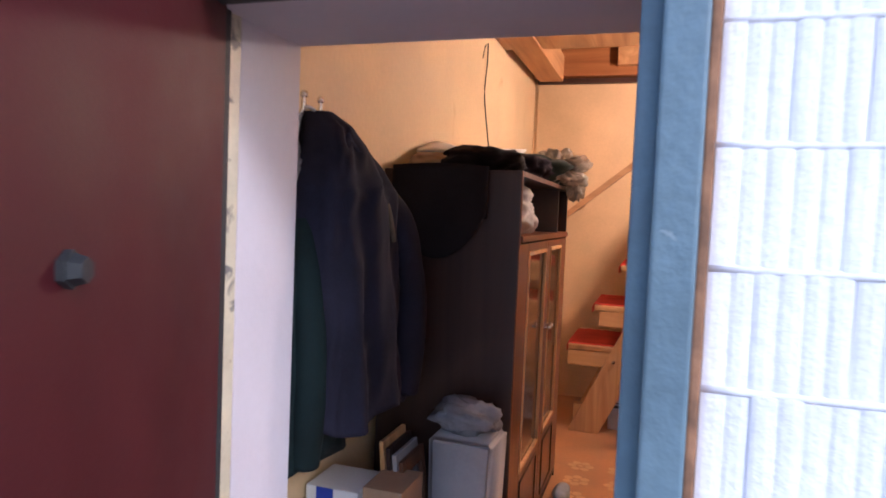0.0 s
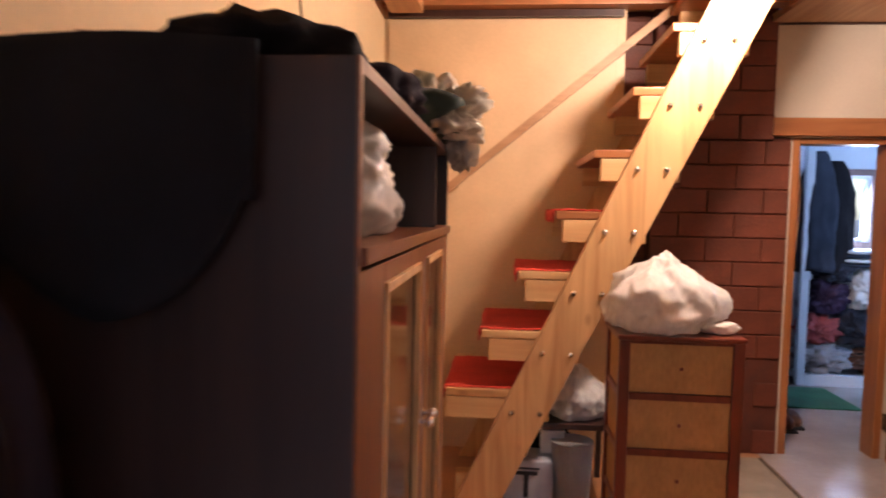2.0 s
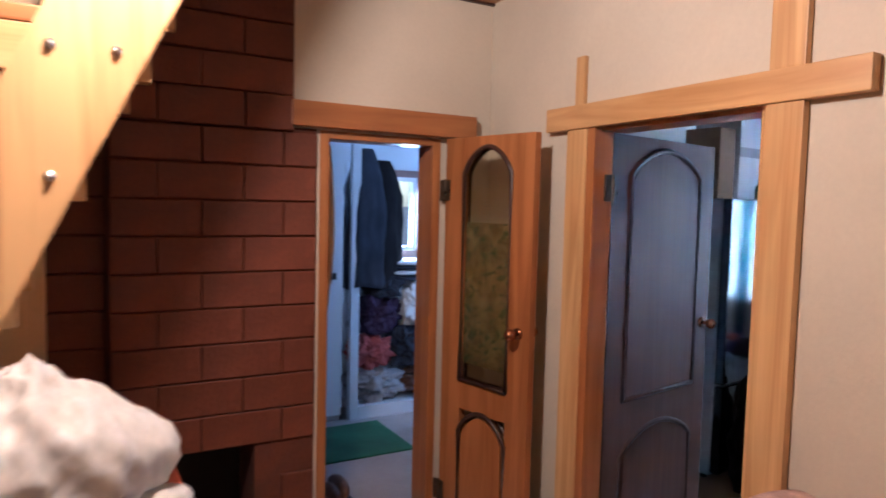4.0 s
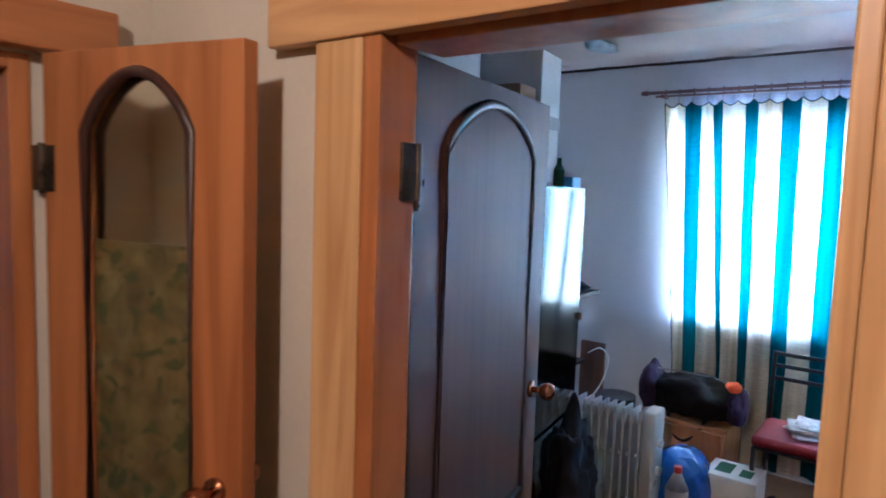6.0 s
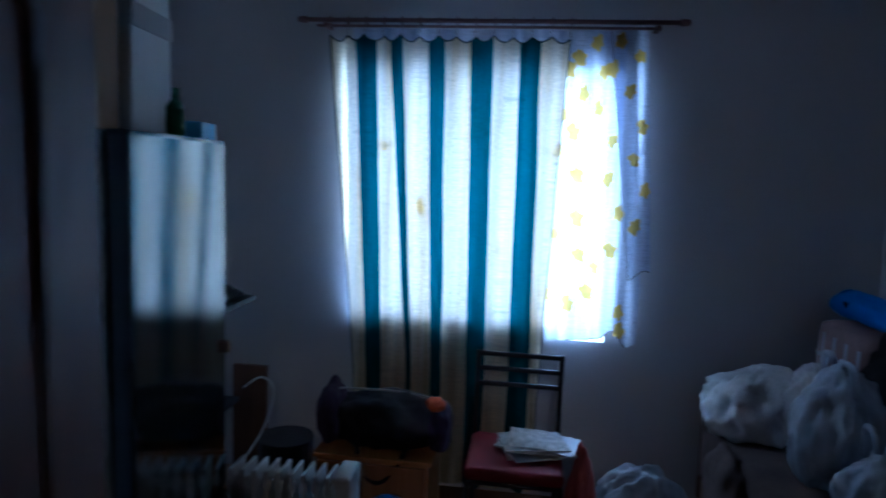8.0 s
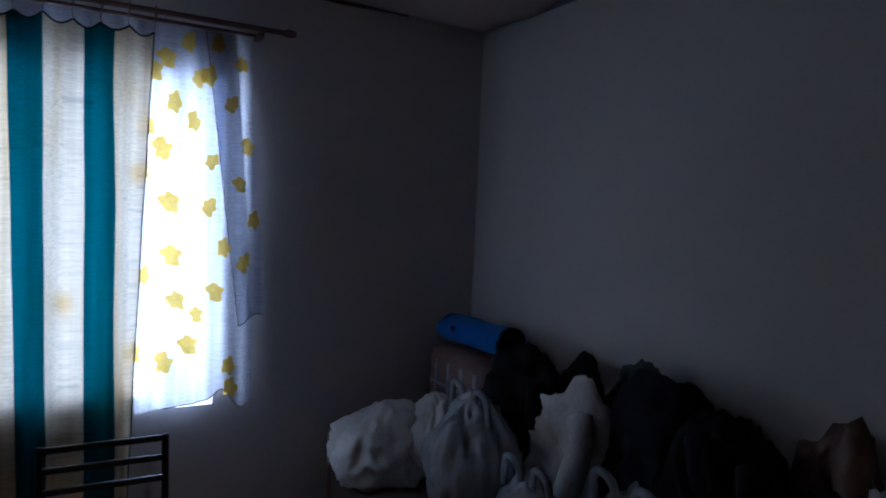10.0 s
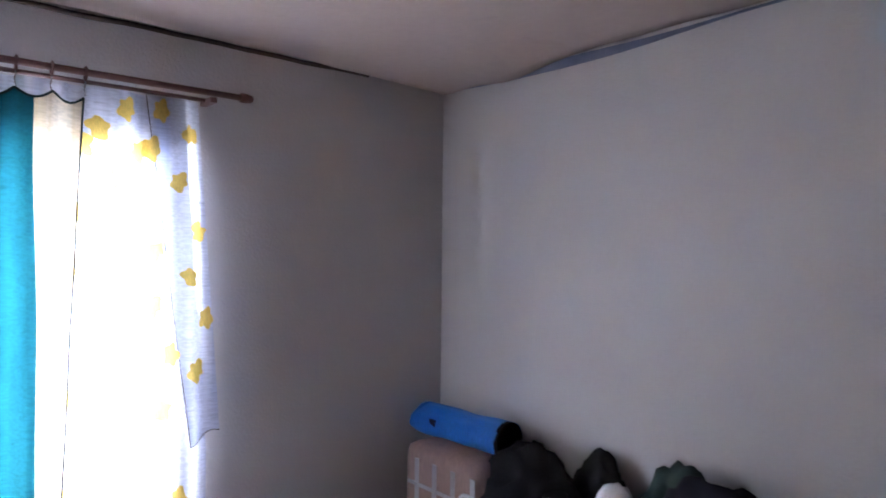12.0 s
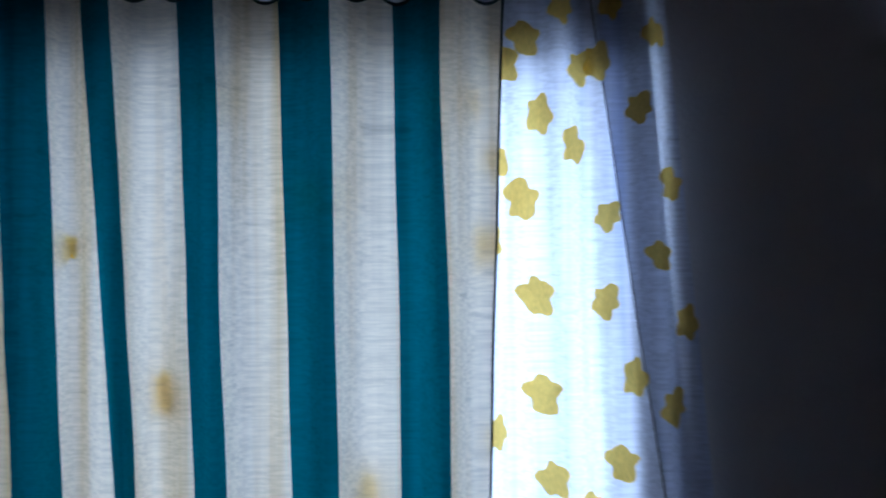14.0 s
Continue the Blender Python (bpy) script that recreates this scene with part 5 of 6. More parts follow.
cur = thing("striped_curtain", "cream and teal striped curtain hanging to the floor", "curtain", (6.19, 6.1, 0))
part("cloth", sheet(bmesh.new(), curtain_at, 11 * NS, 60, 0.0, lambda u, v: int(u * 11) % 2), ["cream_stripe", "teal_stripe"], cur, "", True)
bm = bmesh.new()
tube(bm, [curtain_at(k / 220, 0.0) for k in range(221)], 0.004, 6)
part("top_hem", bm, "dark_green", cur, "dark scalloped top edge", True)
bm = bmesh.new()
tube(bm, [curtain_at(0.0, k / 40) for k in range(41)], 0.004, 6)
tube(bm, [curtain_at(0.99999, k / 40) for k in range(41)], 0.003, 6)
part("side_hem", bm, "dark_green", cur, "dark side edge", True)
for k in range(NRING + 1):
    y = 6.775 - 1.178 * k / NRING
    bm = bmesh.new()
    tube(bm, [(6.185 + 0.018 * math.cos(a), y, 2.404 + 0.02 * math.sin(a)) for a in (2 * math.pi * q / 14 for q in range(15))], 0.0035, 6)
    part("ring", bm, "rod_wood", cur, "", True)
    bm = bmesh.new()
    tube(bm, curve_pts([(6.185, y, 2.384), (6.19, y, 2.37), (6.18, y + 0.004, 2.355), (6.187, y, 2.335)], 4), 0.002, 5)
    part("hook", bm, "chrome", cur, "", True)


def lace_at(y, z, off=0.0):
    k = (6.60 - y)
    x = 6.232 + 0.011 * math.sin(k * 31 + 0.8 * z) + 0.006 * math.sin(k * 67 + z * 2) + off
    return Vector((x, y, z))


def hem_at(y):
    k = max(0.0, 1 - abs(y - 5.295) / 0.11)
    return 0.868 + 0.012 * math.sin(y * 12) + 0.05 * k * k * (3 - 2 * k) * math.sin(y * 31)


lace = thing("lace_curtain", "thin white net curtain printed with yellow flowers", "curtain", (6.23, 6.0, 0.85))


def lace_f(u, v):
    y0 = 5.30 - 0.11 * min(1.0, v * 1.25)
    y = y0 + (6.67 - y0) * u
    z = 2.378 + (hem_at(y) - 2.378) * v
    return lace_at(y, z)


def strip_f(u, v):
    a, b = 5.235 - 0.088 * v, 5.405 - 0.15 * v
    y = a + (b - a) * u
    return lace_at(y, 2.378 - v * (1.148 + 0.03 * u - 0.012 * math.sin(u * 5)), -0.006)


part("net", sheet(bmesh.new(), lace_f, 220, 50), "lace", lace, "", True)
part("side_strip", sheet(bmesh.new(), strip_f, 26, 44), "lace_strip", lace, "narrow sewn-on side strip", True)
part("seam", tube(bmesh.new(), [strip_f(1.0, k / 40) for k in range(41)], 0.0016, 5), "lining", lace, "thin dark seam")
part("strip_hem", tube(bmesh.new(), [strip_f(k / 12, 1.0) for k in range(13)], 0.002, 5), "lining", lace, "frayed hem")
FLOWERS = [(5.426, 2.187), (5.39, 2.20), (5.269, 2.257), (5.304, 2.095), (5.202, 1.628), (5.52, 2.081), (5.446, 2.015), (5.372, 1.861), (5.265, 1.774), (5.38, 1.676), (5.321, 1.512),
           (5.55, 2.25), (5.47, 2.32), (5.36, 2.33), (5.53, 1.69), (5.235, 1.93), (5.52, 1.48), (5.24, 1.45), (5.50, 1.30), (5.42, 1.24), (5.35, 1.33), (5.56, 1.90), (5.45, 1.12), (5.54, 1.05), (5.29, 1.02), (5.28, 0.93), (5.60, 2.20),
           (5.62, 1.98), (5.64, 1.80), (5.62, 1.40), (5.68, 2.10), (5.66, 1.10), (5.70, 0.96), (6.0, 1.9), (6.3, 1.5), (6.2, 2.1), (5.9, 1.3), (6.5, 1.8)]
rf = random.Random(11)
for y, z in FLOWERS:
    bm = bmesh.new()
    r, ph, n = rf.uniform(0.034, 0.050), rf.uniform(0, 6.28), 30
    flower_off = -0.013 if y < 5.42 and z > 1.2 else -0.005
    cv = bm.verts.new(lace_at(y, z, flower_off))
    rim = []
    for k in range(n):
        a = 2 * math.pi * k / n
        rr = r * (0.80 + 0.10 * math.sin(2 * a + ph) + 0.06 * math.sin(3 * a + ph * 2) + 0.12 * math.sin(5 * a + ph) + 0.05 * math.sin(7 * a - ph) + rf.uniform(-0.03, 0.03))
        rim.append(bm.verts.new(lace_at(y + rr * 0.9 * math.cos(a), z + rr * 1.1 * math.sin(a), flower_off)))
    for k in range(n):
        bm.faces.new((cv, rim[k], rim[(k + 1) % n]))
    part("flower", bm, "yellow_print", lace, "", True)
part("hem", tube(bmesh.new(), [lace_at(5.24 + 0.30 * k / 40, hem_at(5.24 + 0.30 * k / 40), -0.002) for k in range(41)], 0.0025, 5), "lining", lace, "frayed hem")

# ---- fridge and what stands on it ----
fr = thing("fridge", "tall shiny silver refrigerator", "refrigerator", (4.904, 6.735, 0), 8)
M = fr.matrix_basis


def put(name, bm, m, parent, lab="", smooth=False):
    bm.transform(M)
    return part(name, bm, m, parent, lab, smooth)


put("body", boxes((-0.66, 0.0, 0.03, 0.62, 0.04, 1.755), bevel=0.01), "fridge_side", fr)
dl = put("door", boxes((-0.66, 0.0, -0.03, 0.026, 0.62, 1.76), bevel=0.012), "fridge_steel", fr, "glossy silver upper door")
put("handle", boxes((-0.03, -0.012, -0.05, -0.031, 1.08, 1.12), bevel=0.003), "chrome", dl)
put("door", boxes((-0.66, 0.0, -0.03, 0.026, 0.06, 0.605), bevel=0.012), "fridge_steel", fr, "glossy silver lower door")
for x in (-0.6, -0.06):
    put("foot", cyl(bmesh.new(), (x, 0.1, 0), (x, 0.1, 0.04), 0.02), "rubber", fr)
bxx = thing("white_box", "tall white carton with grey tape on the fridge", "box", (4.55, 7.0, 1.762))
bm = boxes((-0.40, -0.15, 0.08, 0.40, 1.762, 2.38), bevel=0.006)
put("carton", bm, "white_card", bxx)
put("tape", boxes((-0.402, -0.148, 0.076, 0.0795, 2.03, 2.09)), "grey_board", bxx, "grey packing tape")
put("paper", boxes((-0.60, -0.42, 0.10, 0.34, 1.762, 2.20), bevel=0.004), "cardboard", bxx)
M = fr.matrix_basis
bt = thing("green_bottle", "small dark green bottle on the fridge", "bottle", (4.72, 6.84, 1.762))
bm = cyl(bmesh.new(), (-0.17, 0.06, 1.757), (-0.17, 0.06, 1.84), 0.028)
cyl(bm, (-0.17, 0.06, 1.84), (-0.17, 0.06, 1.87), 0.028, 0.012)
cyl(bm, (-0.17, 0.06, 1.87), (-0.17, 0.06, 1.90), 0.012)
put("bottle_body", bm, "green_glass", bt, "", True)
bb = thing("blue_box", "flat light blue plastic box on the fridge", "box", (4.83, 6.85, 1.762))
put("box_body", boxes((-0.13, 0.0, 0.0, 0.18, 1.757, 1.81), bevel=0.006), "light_blue_plastic", bb)
single("flat_tray", boxes((4.10, 4.38, 6.90, 7.1, 1.757, 1.785), bevel=0.006), "black_metal", "flat black tray on the fridge", "tray")

# ---- shelf beside the fridge ----
shf = thing("side_stand", "narrow dark stand beside the fridge", "stand", (5.25, 7.0, 0))
part("top_board", boxes((5.02, 5.36, 6.80, 7.15, 1.155, 1.175), bevel=0.004), "black_metal", shf)
for x in (5.06, 5.30):
    part("leg", boxes((x, x + 0.025, 7.08, 7.105, 0.0, 1.155)), "black_metal", shf)
part("mid_board", boxes((5.04, 5.34, 6.86, 7.12, 0.74, 0.76)), "black_metal", shf)
single("blue_bag", lump(bmesh.new(), (5.10, 6.93, 0.761), (0.16, 0.24, 0.36), 80, 0.35, 3, True, 4, 0.3), "blue_sheen", "shiny blue plastic bag on the stand", "plastic bag", "", True)
single("flat_hat", lump(bmesh.new(), (5.22, 6.90, 1.176), (0.26, 0.2, 0.05), 81, 0.25, 3, True, 3), "black_cloth", "flat black hat on the stand", "hat", "", True)
bd = thing("leaning_board", "thin dark brown board leaning on the wall", "board", (5.65, 6.95, 0))
part("board", boxes((5.62, 5.645, 6.86, 7.02, 0.0, 0.80), bevel=0.003), "brown_board", bd)
cab = thing("charger_cable", "loose white cable hanging from the stand", "cable", (5.3, 6.85, 0.7))
part("cable", tube(bmesh.new(), curve_pts([(5.34, 6.84, 0.80), (5.42, 6.80, 0.82), (5.50, 6.78, 0.74), (5.46, 6.80, 0.60), (5.36, 6.84, 0.50)]), 0.004), "white_paint", cab, "", True)
single("black_pack", lump(bmesh.new(), (4.42, 6.50, 0.0), (0.42, 0.24, 0.80), 83, 0.34, 2.6, True, 5, 0.0), "black_cloth", "bulky black backpack before the fridge", "backpack", "", True)

# ---- oil heater ----
heat = thing("oil_heater", "white finned oil-filled radiator heater", "heater", (5.0, 6.53, 0))
for k in range(9):
    y = 6.36 + k * 0.043
    bm = boxes((4.945, 5.065, y, y + 0.014, 0.10, 0.655), bevel=0.006)
    cyl(bm, (4.97, y - 0.006, 0.60), (4.97, y + 0.02, 0.60), 0.02)
    cyl(bm, (5.04, y - 0.006, 0.15), (5.04, y + 0.02, 0.15), 0.02)
    part("fin", bm, "heater_enamel", heat)
part("control_box", boxes((4.93, 5.08, 6.285, 6.35, 0.09, 0.665), bevel=0.012), "heater_enamel", heat, "", True)
for z in (0.36, 0.50):
    part("dial", cyl(bmesh.new(), (5.0, 6.285, z), (5.0, 6.265, z), 0.022), "white_paint", heat)
part("tie_rod", cyl(bmesh.new(), (5.005, 6.35, 0.40), (5.005, 6.73, 0.40), 0.012), "heater_enamel", heat)
for y in (6.40, 6.66):
    part("foot", boxes((4.90, 5.11, y, y + 0.03, 0.04, 0.095), bevel=0.008), "heater_enamel", heat)
    for x in (4.91, 5.10):
        part("caster", cyl(bmesh.new(), (x, y + 0.003, 0.022), (x, y + 0.027, 0.022), 0.022), "rubber", heat)

# ---- cabinet with sports bag ----
nst = thing("low_cabinet", "low brown wooden cabinet by the curtain", "cabinet", (5.8, 6.36, 0))
part("body", boxes((5.60, 6.0, 6.12, 6.62, 0.03, 0.42), bevel=0.004), "orange_wood", nst)
part("top", boxes((5.585, 6.01, 6.105, 6.635, 0.421, 0.44), bevel=0.004), "orange_wood_x", nst)
part("door", boxes((5.582, 5.598, 6.13, 6.61, 0.05, 0.41), bevel=0.003), "orange_wood", nst)
part("plinth", boxes((5.62, 5.99, 6.14, 6.60, 0.0, 0.03)), "dark_walnut", nst)
sb = thing("sports_bag", "black and purple sports bag on the low cabinet", "bag", (5.8, 6.36, 0.44))
part("bag_body", lump(bmesh.new(), (5.80, 6.36, 0.441), (0.34, 0.64, 0.235), 90, 0.16, 2.2, True, 5), "black_cloth", sb, "", True)
part("end_panel", lump(bmesh.new(), (5.77, 6.60, 0.445), (0.26, 0.15, 0.28), 91, 0.25, 2.5, True, 4), "purple_bag", sb, "purple end pocket", True)
part("end_panel", lump(bmesh.new(), (5.77, 6.10, 0.445), (0.27, 0.13, 0.21), 92, 0.25, 2.5, True, 4), "purple_bag", sb, "purple end pocket", True)
part("strap", tube(bmesh.new(), curve_pts([(5.64, 6.45, 0.50), (5.60, 6.42, 0.38), (5.585, 6.34, 0.33), (5.60, 6.26, 0.40), (5.64, 6.22, 0.50)]), 0.011), "black_cloth", sb, "", True)
part("zip", tube(bmesh.new(), curve_pts([(5.78, 6.62, 0.67), (5.79, 6.5, 0.675), (5.80, 6.3, 0.672), (5.79, 6.12, 0.655)]), 0.005), "grey_board", sb, "", True)
single("orange_cap", lump(bmesh.new(), (5.70, 6.11, 0.64), (0.11, 0.09, 0.06), 94, 0.3, 3, True, 3), "orange_cloth", "bright orange cloth on the sports bag", "cloth", "", True)

# ---- chair ----
ch = thing("metal_chair", "black metal ladder-back chair with a red seat", "chair", (5.68, 5.74, 0))
for y in (5.565, 5.945):
    part("back_post", tube(bmesh.new(), curve_pts([(5.86, y, 0.0), (5.85, y, 0.40), (5.865, y, 0.65), (5.885, y, 0.875)]), 0.012, 10), "black_metal", ch, "", True)
    part("leg", tube(bmesh.new(), [(5.49, y, 0.0), (5.49, y, 0.43)], 0.012, 10), "black_metal", ch, "", True)
    part("side_rail", tube(bmesh.new(), [(5.49, y, 0.425), (5.85, y, 0.425)], 0.010, 8), "black_metal", ch, "", True)
for z in (0.862, 0.795, 0.725):
    x = 5.885 - (0.875 - z) * 0.09
    part("slat", boxes((x - 0.008, x + 0.008, 5.565, 5.945, z - 0.011, z + 0.011), bevel=0.004), "black_metal", ch)
part("cross_rail", tube(bmesh.new(), [(5.49, 5.565, 0.425), (5.49, 5.945, 0.425)], 0.010, 8), "black_metal", ch, "", True)
bm = boxes((5.47, 5.88, 5.55, 5.96, 0.436, 0.492), bevel=0.022)
part("seat", bm, "red_seat", ch, "dark red padded seat", True)
mags = thing("magazines", "pile of magazines and papers on the chair", "magazine", (5.7, 5.66, 0.492))
rm = random.Random(5)
for k in range(7):
    part("magazine", boxes((-0.10, 0.10, -0.14, 0.14, 0.493 + k * 0.007, 0.499 + k * 0.007), bevel=0.001, m=pose(5.70 + rm.uniform(-0.03, 0.03), 5.655 + rm.uniform(-0.03, 0.03), 0, 0, 0, rm.uniform(-25, 25))), ("pale_print", "white_card", "tin_paint")[k % 3], mags)
part("loose_sheet", sheet(bmesh.new(), lambda u, v: Vector((5.60 + 0.2 * u, 5.62 + 0.16 * v, 0.548 + 0.03 * math.sin(u * 3) * v)), 10, 8, 0.001), "pale_print", mags)
single("pink_cloth", lump(bmesh.new(), (5.63, 5.47, 0.0), (0.20, 0.16, 0.54), 96, 0.3, 2.6, True, 4, 0.35), "pink_cloth", "pink-red cloth heaped beside the chair", "cloth", "", True)
for k, (x, y) in enumerate(((5.60, 5.86), (5.62, 5.68))):
    s2 = thing("black_shoe", "black shoe under the chair", "shoe", (x, y, 0), 0, "shoes under the chair")
    part("upper", lump(bmesh.new(), (x, y, 0.014), (0.27, 0.10, 0.11), 97 + k, 0.15, 2, True, 3), "black_cloth", s2, "", True)
    part("sole", boxes((x - 0.13, x + 0.13, y - 0.045, y + 0.045, 0.0, 0.016), bevel=0.005), "rubber", s2)

# ---- small things on the floor ----
btl = thing("water_bottle", "clear plastic bottle with a red cap", "bottle", (5.0, 6.18, 0))
bm = cyl(bmesh.new(), (5.0, 6.18, 0.0), (5.0, 6.18, 0.30), 0.055, n=20)
cyl(bm, (5.0, 6.18, 0.30), (5.0, 6.18, 0.38), 0.055, 0.018, 20)
part("bottle_body", bm, "milky_bag", btl, "", True)
part("cap", cyl(bmesh.new(), (5.0, 6.18, 0.38), (5.0, 6.18, 0.41), 0.019), "red_plastic", btl)
single("blue_basin", lump(bmesh.new(), (5.28, 6.26, 0.0), (0.50, 0.34, 0.42), 101, 0.12, 1.6, True, 4), "blue_sheen", "dark blue plastic sack on the floor", "sack", "", True)
wb = thing("printed_box", "white printed box on the floor", "box", (5.42, 6.0, 0))
part("carton", boxes((5.30, 5.54, 5.88, 6.14, 0.0, 0.30), bevel=0.004), "white_card", wb)
part("print_block", boxes((5.36, 5.46, 5.92, 5.98, 0.3002, 0.302), (5.36, 5.50, 6.02, 6.10, 0.3002, 0.302)), "green_mat", wb, "green printed block")
single("clear_bag", film_bag(bmesh.new(), (5.72, 5.20, 0.0), (0.36, 0.42, 0.46), 103, 0.35), "milky_bag", "pale translucent plastic bag on the floor", "plastic bag", "", True)
single("black_pot", cyl(bmesh.new(), (5.55, 6.74, 0.0), (5.55, 6.74, 0.52), 0.10, 0.12, 20), "black_metal", "dark upright container behind the heater", "container")

# ---- bed with heaped clothes ----
bed = thing("bed", "bed along the wall with a dark wooden frame", "bed", (5.0, 4.48, 0))
part("frame", boxes((3.55, 6.22, 4.10, 4.84, 0.12, 0.34), bevel=0.01), "brown_board", bed)
part("mattress", boxes((3.58, 6.17, 4.11, 4.82, 0.341, 0.52), bevel=0.04), "brown_cover", bed, "dark brown covered mattress", True)
part("headboard", boxes((6.18, 6.22, 4.10, 4.85, 0.12, 0.70), bevel=0.008), "brown_board", bed)
for x in (3.58, 6.10):
    for y in (4.12, 4.77):
        part("leg", boxes((x, x + 0.05, y, y + 0.05, 0.0, 0.12)), "brown_board", bed)
quilt = thing("folded_quilt", "dark brown quilt spread over the bed", "blanket", (4.9, 4.48, 0.52))


def quilt_at(u, v):
    x, k = 3.62 + 2.53 * u, v * 1.3
    wob = 0.014 * noise.noise((x * 3, k * 5, 7)) + 0.010 * math.sin(x * 9 + k * 3)
    if k < 1.0:
        return Vector((x, 4.13 + 0.71 * k, 0.575 + 0.03 * math.sin(k * 3.1) + wob))
    return Vector((x + 0.03 * math.sin(x * 7), 4.855 + wob, 0.575 + wob - (k - 1.0) * 1.05))


part("cover", sheet(bmesh.new(), quilt_at, 80, 36, 0.010), "brown_cover", quilt, "", True)
plaid = thing("checked_bag", "tall brown checked woven bag in the corner", "bag", (5.90, 4.26, 0.52))
part("bag_body", boxes((5.66, 6.14, 4.12, 4.40, 0.52, 1.085), bevel=0.06), "plaid_brown", plaid, "", True)
for k in range(4):
    part("stripe", boxes((5.70 + 0.11 * k, 5.725 + 0.11 * k, 4.399, 4.4025, 0.58, 1.03)), "grey_linen", plaid, "pale woven stripe")
for k in range(3):
    part("stripe", boxes((5.70, 6.10, 4.403, 4.406, 0.66 + 0.13 * k, 0.675 + 0.13 * k)), "grey_linen", plaid, "pale woven stripe")
roll = thing("sleeping_mat", "bright blue rolled sleeping mat on the bag", "rolled mat", (5.90, 4.25, 1.08))


def roll_at(u, v):
    a = 2 * math.pi * v
    r = 0.066 + 0.008 * noise.noise((u * 3, math.cos(a) * 1.5, math.sin(a) * 1.5)) + 0.006 * math.cos(2 * a + 1)
    return Vector((6.18 - 0.50 * u, 4.25 + r * 1.15 * math.cos(a), 1.150 + 0.008 * u + r * 0.95 * math.sin(a)))


part("roll", sheet(bmesh.new(), roll_at, 30, 36), "blue_roll", roll, "", True)
part("end_cap", cyl(bmesh.new(), (6.18, 4.25, 1.150), (6.165, 4.25, 1.150), 0.064), "blue_roll", roll)
part("end_cap", cyl(bmesh.new(), (5.67, 4.25, 1.158), (5.69, 4.25, 1.158), 0.068), "black_cloth", roll, "black open end")
part("buckle", boxes((6.02, 6.06, 4.318, 4.328, 1.145, 1.175), bevel=0.003), "navy", roll, "dark buckle")
HEAP = [("black_jacket", "black_cloth", "black jacket heaped against the wall", 5.53, 4.25, 0.60, 0.32, 0.645), ("black_scarf", "black_cloth", "black scarf hanging over the heap", 5.33, 4.17, 0.42, 0.20, 0.63),
        ("white_shirt", "white_linen", "white and pale blue garment on the heap", 5.19, 4.31, 0.44, 0.27, 0.63), ("green_jacket", "dark_green", "dark green jacket on the heap", 5.00, 4.21, 0.42, 0.24, 0.665),
        ("navy_coat", "navy_blue", "dark navy coat spread on the bed", 4.80, 4.24, 0.62, 0.34, 0.70), ("black_coat", "black_cloth", "black coat at the end of the bed", 4.56, 4.28, 0.50, 0.40, 0.69),
        ("grey_sweater", "grey_linen", "folded grey sweater on the bed", 4.16, 4.22, 0.40, 0.28, 0.70), ("rust_sweater", "brown_board", "rust brown sweater on the bed", 4.36, 4.17, 0.28, 0.2, 0.71),
        ("dark_sack", "navy", "dark stuffed sack at the foot of the bed", 4.15, 4.50, 0.60, 0.50, 0.62)]
for k, (nm, m, lab, x, y, sx, sy, sz) in enumerate(HEAP):
    b = thing(nm, lab, "clothing", (x, y, 0.52))
    part("cloth_body", lump(bmesh.new(), (x, y, 0.52), (sx, sy, sz), 120 + k, 0.30, 2.4, True, 5), m, b, "", True)
    part("sleeve", tube(bmesh.new(), curve_pts([(x - sx * 0.25, y + sy * 0.25, 0.52 + sz * 0.82), (x - sx * 0.36, y + sy * 0.42, 0.52 + sz * 0.66), (x - sx * 0.30, y + sy * 0.52, 0.52 + sz * 0.42), (x - sx * 0.12, y + sy * 0.55, 0.52 + sz * 0.22)]), 0.045, 12), m, b, "", True)
pil = thing("pillow", "crumpled white pillow at the bed edge", "pillow", (5.95, 4.62, 0.52))
part("pillow_body", film_bag(bmesh.new(), (5.98, 4.68, 0.55), (0.44, 0.42, 0.31), 130, 0.2), "white_linen", pil, "", True)
part("pillow_fold", film_bag(bmesh.new(), (5.84, 4.50, 0.60), (0.34, 0.24, 0.32), 131, 0.4), "white_linen", pil, "", True)
part("pillow_corner", lump(bmesh.new(), (6.08, 4.76, 0.62), (0.22, 0.18, 0.16), 132, 0.3, 2.6, False, 4, 0.3), "white_linen", pil, "", True)


def carrier(name, lab, c, size, seed, prints=False):
    b = thing(name, lab, "plastic bag", c)
    part("bag_body", film_bag(bmesh.new(), c, size, seed, 0.4), "milky_bag", b, "", True)
    for s in (-1, 1):
        x, z = c[0] + s * size[0] * 0.22, c[2] + size[2] * 0.80
        part("handle", tube(bmesh.new(), curve_pts([(x - 0.05, c[1] + 0.02, z), (x - 0.035, c[1] + 0.03, z + 0.09), (x + 0.03, c[1] + 0.03, z + 0.10), (x + 0.05, c[1] + 0.02, z)]), 0.012, 8), "milky_bag", b, "", True)
    if prints:
        for k, (dx, dz) in enumerate(((0.02, 0.42), (-0.03, 0.20), (0.03, 0.05))):
            part("print_spot", lump(bmesh.new(), (c[0] + dx, c[1] + size[1] * 0.36, c[2] + dz * size[2] + 0.06), (0.08, 0.05, 0.05), seed + k, 0.2, 2, False, 3), "blue_print", b, "deep blue printed spot", True)
    return b


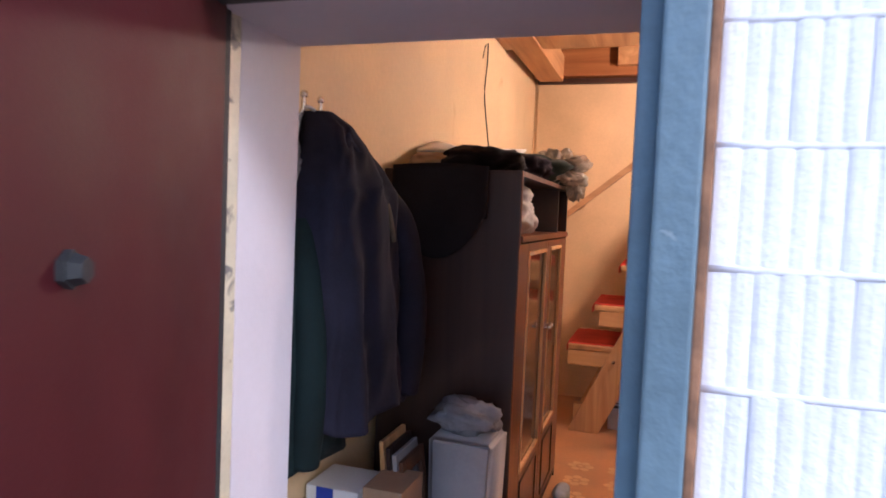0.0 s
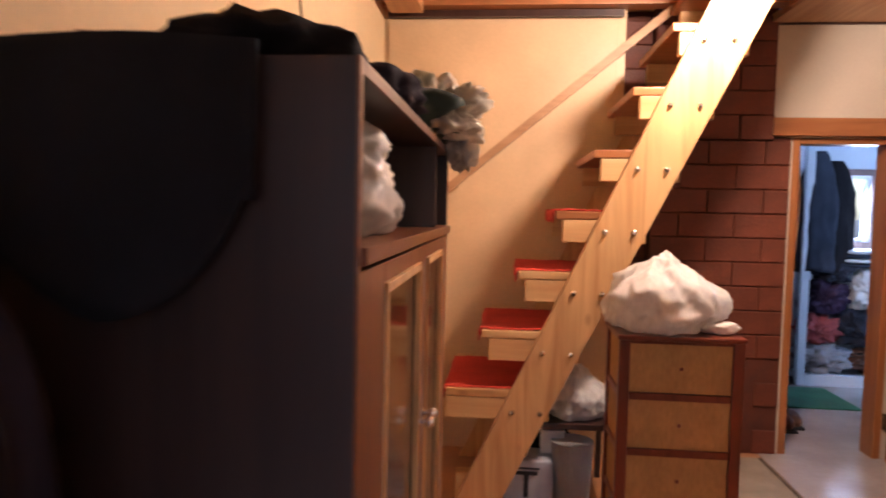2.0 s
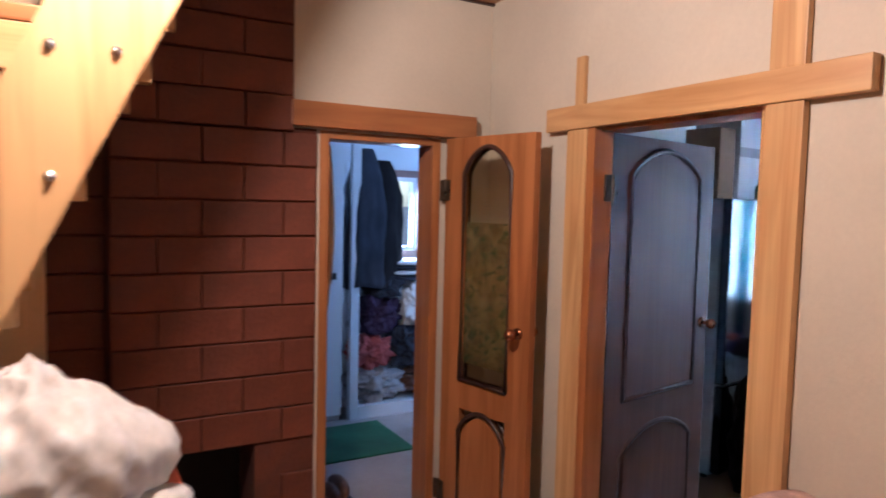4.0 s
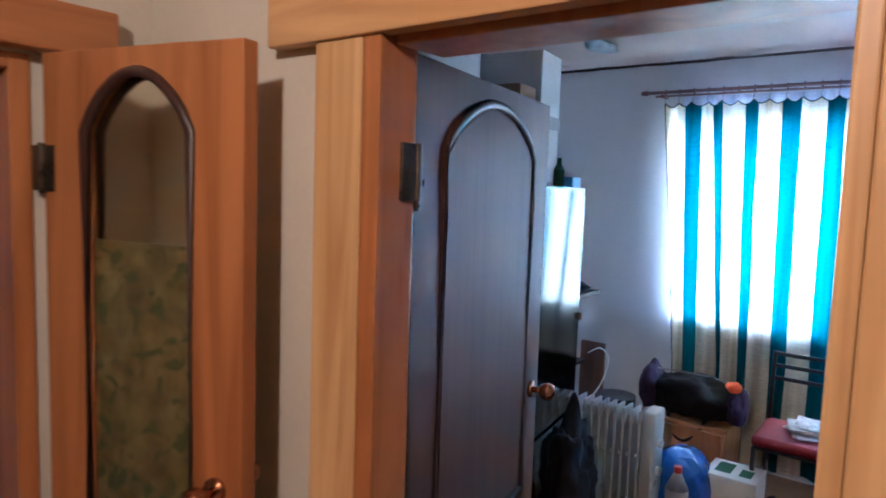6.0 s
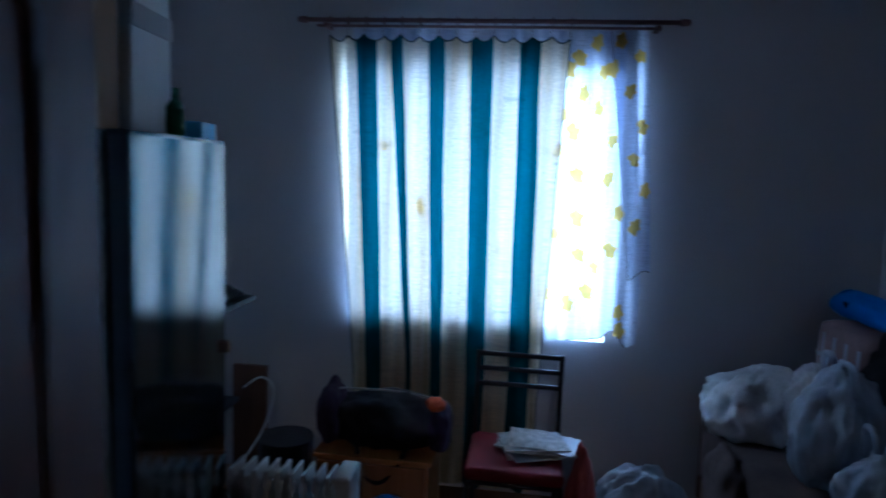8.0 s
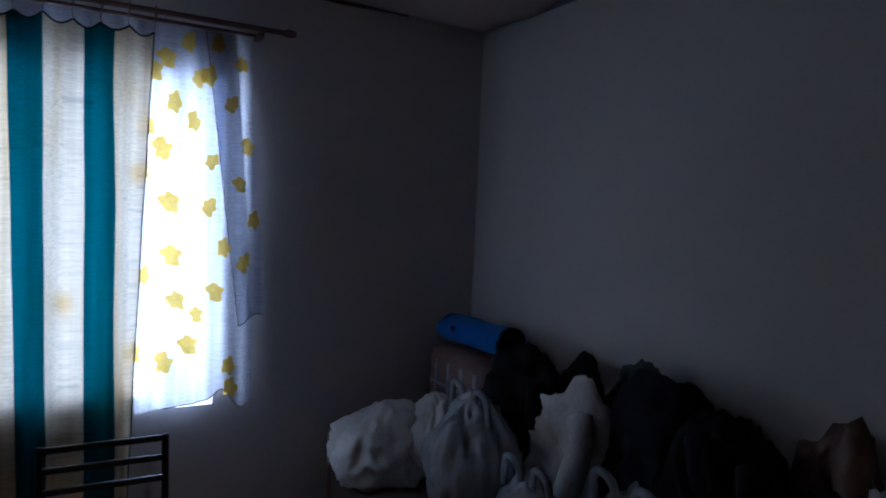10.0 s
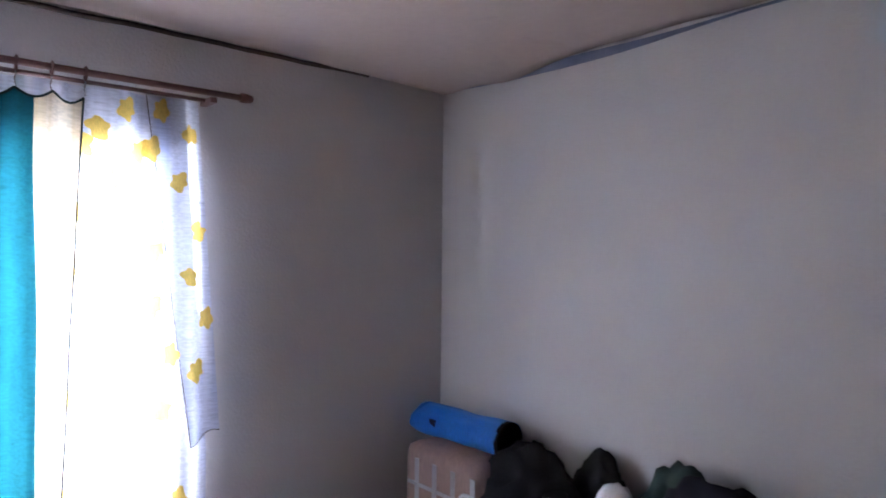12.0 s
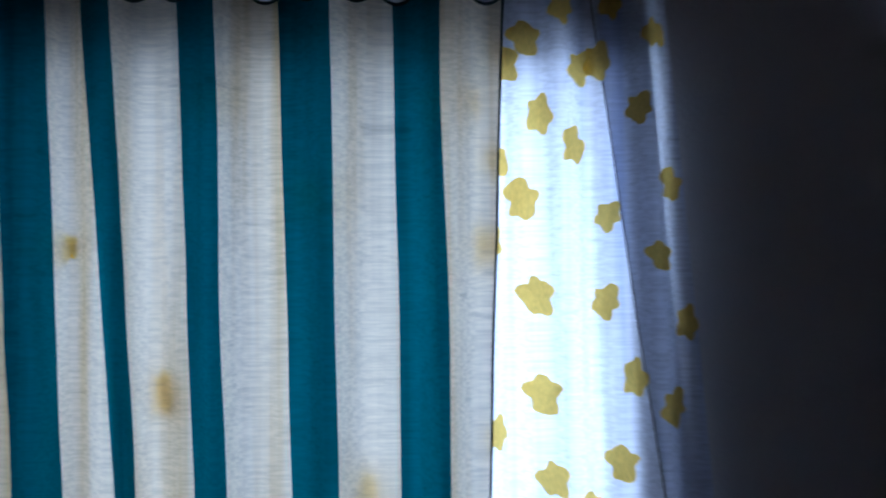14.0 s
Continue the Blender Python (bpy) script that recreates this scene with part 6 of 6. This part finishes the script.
carrier("carrier_bag", "milky carrier bag with blue print on the bed", (5.45, 4.56, 0.60), (0.36, 0.30, 0.44), 140, True)
carrier("carrier_bag", "milky translucent carrier bag on the bed", (5.06, 4.58, 0.60), (0.34, 0.26, 0.26), 143)
carrier("carrier_bag", "white carrier bag with raised handle on the bed", (4.62, 4.60, 0.60), (0.34, 0.28, 0.40), 146)
single("brown_blanket", lump(bmesh.new(), (5.62, 4.88, 0.26), (0.50, 0.16, 0.36), 149, 0.25, 2.4, False, 4), "brown_cover", "brownish cloth bundle at the bed edge", "bundle", "", True)

# bricks of the stove and blocks of the entrance wall
rng = random.Random(7)
brick_mesh = {}


def piece(name, w, h, d, material, r=0.004):
    key = (name, round(w, 3), round(h, 3), round(d, 3))
    if key not in brick_mesh:
        bm = bmesh.new()
        box(bm, -w / 2, w / 2, -d, 0, -h / 2, h / 2)
        top = [e for e in bm.edges if all(v.co.y < -d + 1e-5 for v in e.verts)]
        bmesh.ops.bevel(bm, geom=top, offset=r, segments=1, affect="EDGES")
        me = bpy.data.meshes.new(name)
        bm.to_mesh(me)
        bm.free()
        me.materials.append(MATS[material])
        brick_mesh[key] = me
    return brick_mesh[key]


ROW = 0.152
for r in range(18):
    z = 0.005 + ROW * (r + 0.5)
    wide = r < 13
    lo, hi = 0.935, 1.765 if wide else 1.655
    x = lo
    k = 0
    while x < hi - 0.03:
        w = min(hi - x, 0.17 if (k == 0 and r % 2) else 0.34)
        if hi - x - w < 0.08:
            w = hi - x
        if not (z < 0.64 and x + w > 1.16 and x < 1.48):
            out = 0.022 if r == 13 else 0.0
            ob = new("brick", piece("brick", round(w - 0.005, 3), ROW - 0.006, 0.014 + out, "brick"))
            ob.parent = stove
            ob.matrix_basis = stove.matrix_basis.inverted() @ pose(x + w / 2, 6.866 - rng.uniform(0, 0.004), z, rng.uniform(-0.5, 0.5), 0, 0)
        x += w
        k += 1
    ob = new("brick", piece("brick", 0.222, ROW - 0.006, 0.02, "brick"))
    ob.parent = stove
    ob.matrix_basis = stove.matrix_basis.inverted() @ pose(0.815, 6.971, z)
    if wide:
        ob = new("brick", piece("brick", 0.30, ROW - 0.006, 0.02, "brick"))
        ob.parent = stove
        ob.matrix_basis = stove.matrix_basis.inverted() @ pose(1.764, 7.04, z, 0, 0, 90)

blocks = tagged(new("wall_blocks"), "whitewashed ribbed hollow blocks of the outer wall", "wall", "", "structure")
ribbed = {}


def ribbed_block(w, h, seed):
    """A hollow block laid with its ribs upright."""
    if (w, seed) not in ribbed:
        rr = random.Random(seed)
        n = max(2, round(w / 0.036))
        pts = []
        for k in range(n):
            a, b = -w / 2 + w * k / n, -w / 2 + w * (k + 1) / n
            dpt = rr.uniform(0.0, 0.004)
            pts += [(a + 0.0004, -0.0325 + dpt), (a + 0.008, -0.0342 + dpt), (b - 0.014, -0.0347 + dpt), (b - 0.0004, -0.0330 + dpt)]
        bm = bmesh.new()
        prism(bm, pts + [(w / 2, 0), (-w / 2, 0)], 2, -h / 2, h / 2)
        bmesh.ops.recalc_face_normals(bm, faces=bm.faces)
        me = bpy.data.meshes.new("block")
        bm.to_mesh(me)
        bm.free()
        me.materials.append(MATS["limewash"])
        ribbed[w, seed] = me
    return ribbed[w, seed]


for side, lo, hi in ((1, 0.404, 2.6), (-1, -2.6, -0.66)):
    for r in range(11):
        z = -0.015 + 0.186 * (r + 0.5)
        x = lo
        first = True
        while x < hi - 0.05:
            w = (0.2 if r % 2 else 0.36) if first else 0.40
            w = min(w, hi - x)
            first = False
            ob = new("block", ribbed_block(round(w - 0.001, 3), 0.178, (r * 3 + int(x * 10)) % 5))
            ob.parent = blocks
            ob.matrix_basis = pose(x + w / 2, 2.036, z + rng.uniform(-0.003, 0.003), 0, rng.uniform(-0.3, 0.3), rng.uniform(-0.3, 0.3))
            x += w
bm = bmesh.new()
for r in range(12):
    z = -0.015 + 0.186 * r
    for lo, hi in ((0.404, 2.6), (-2.6, -0.66)):
        pts = [(lo + (hi - lo) * k / 40, 2.016 - 0.008 + 0.004 * noise.noise((k * 0.9, r, 0)), z + 0.002 * noise.noise((k * 0.7, r, 5))) for k in range(41)]
        tube(bm, pts, 0.007, 6)
part("mortar_joint", bm, "limewash", blocks, "whitewashed mortar beads", True)
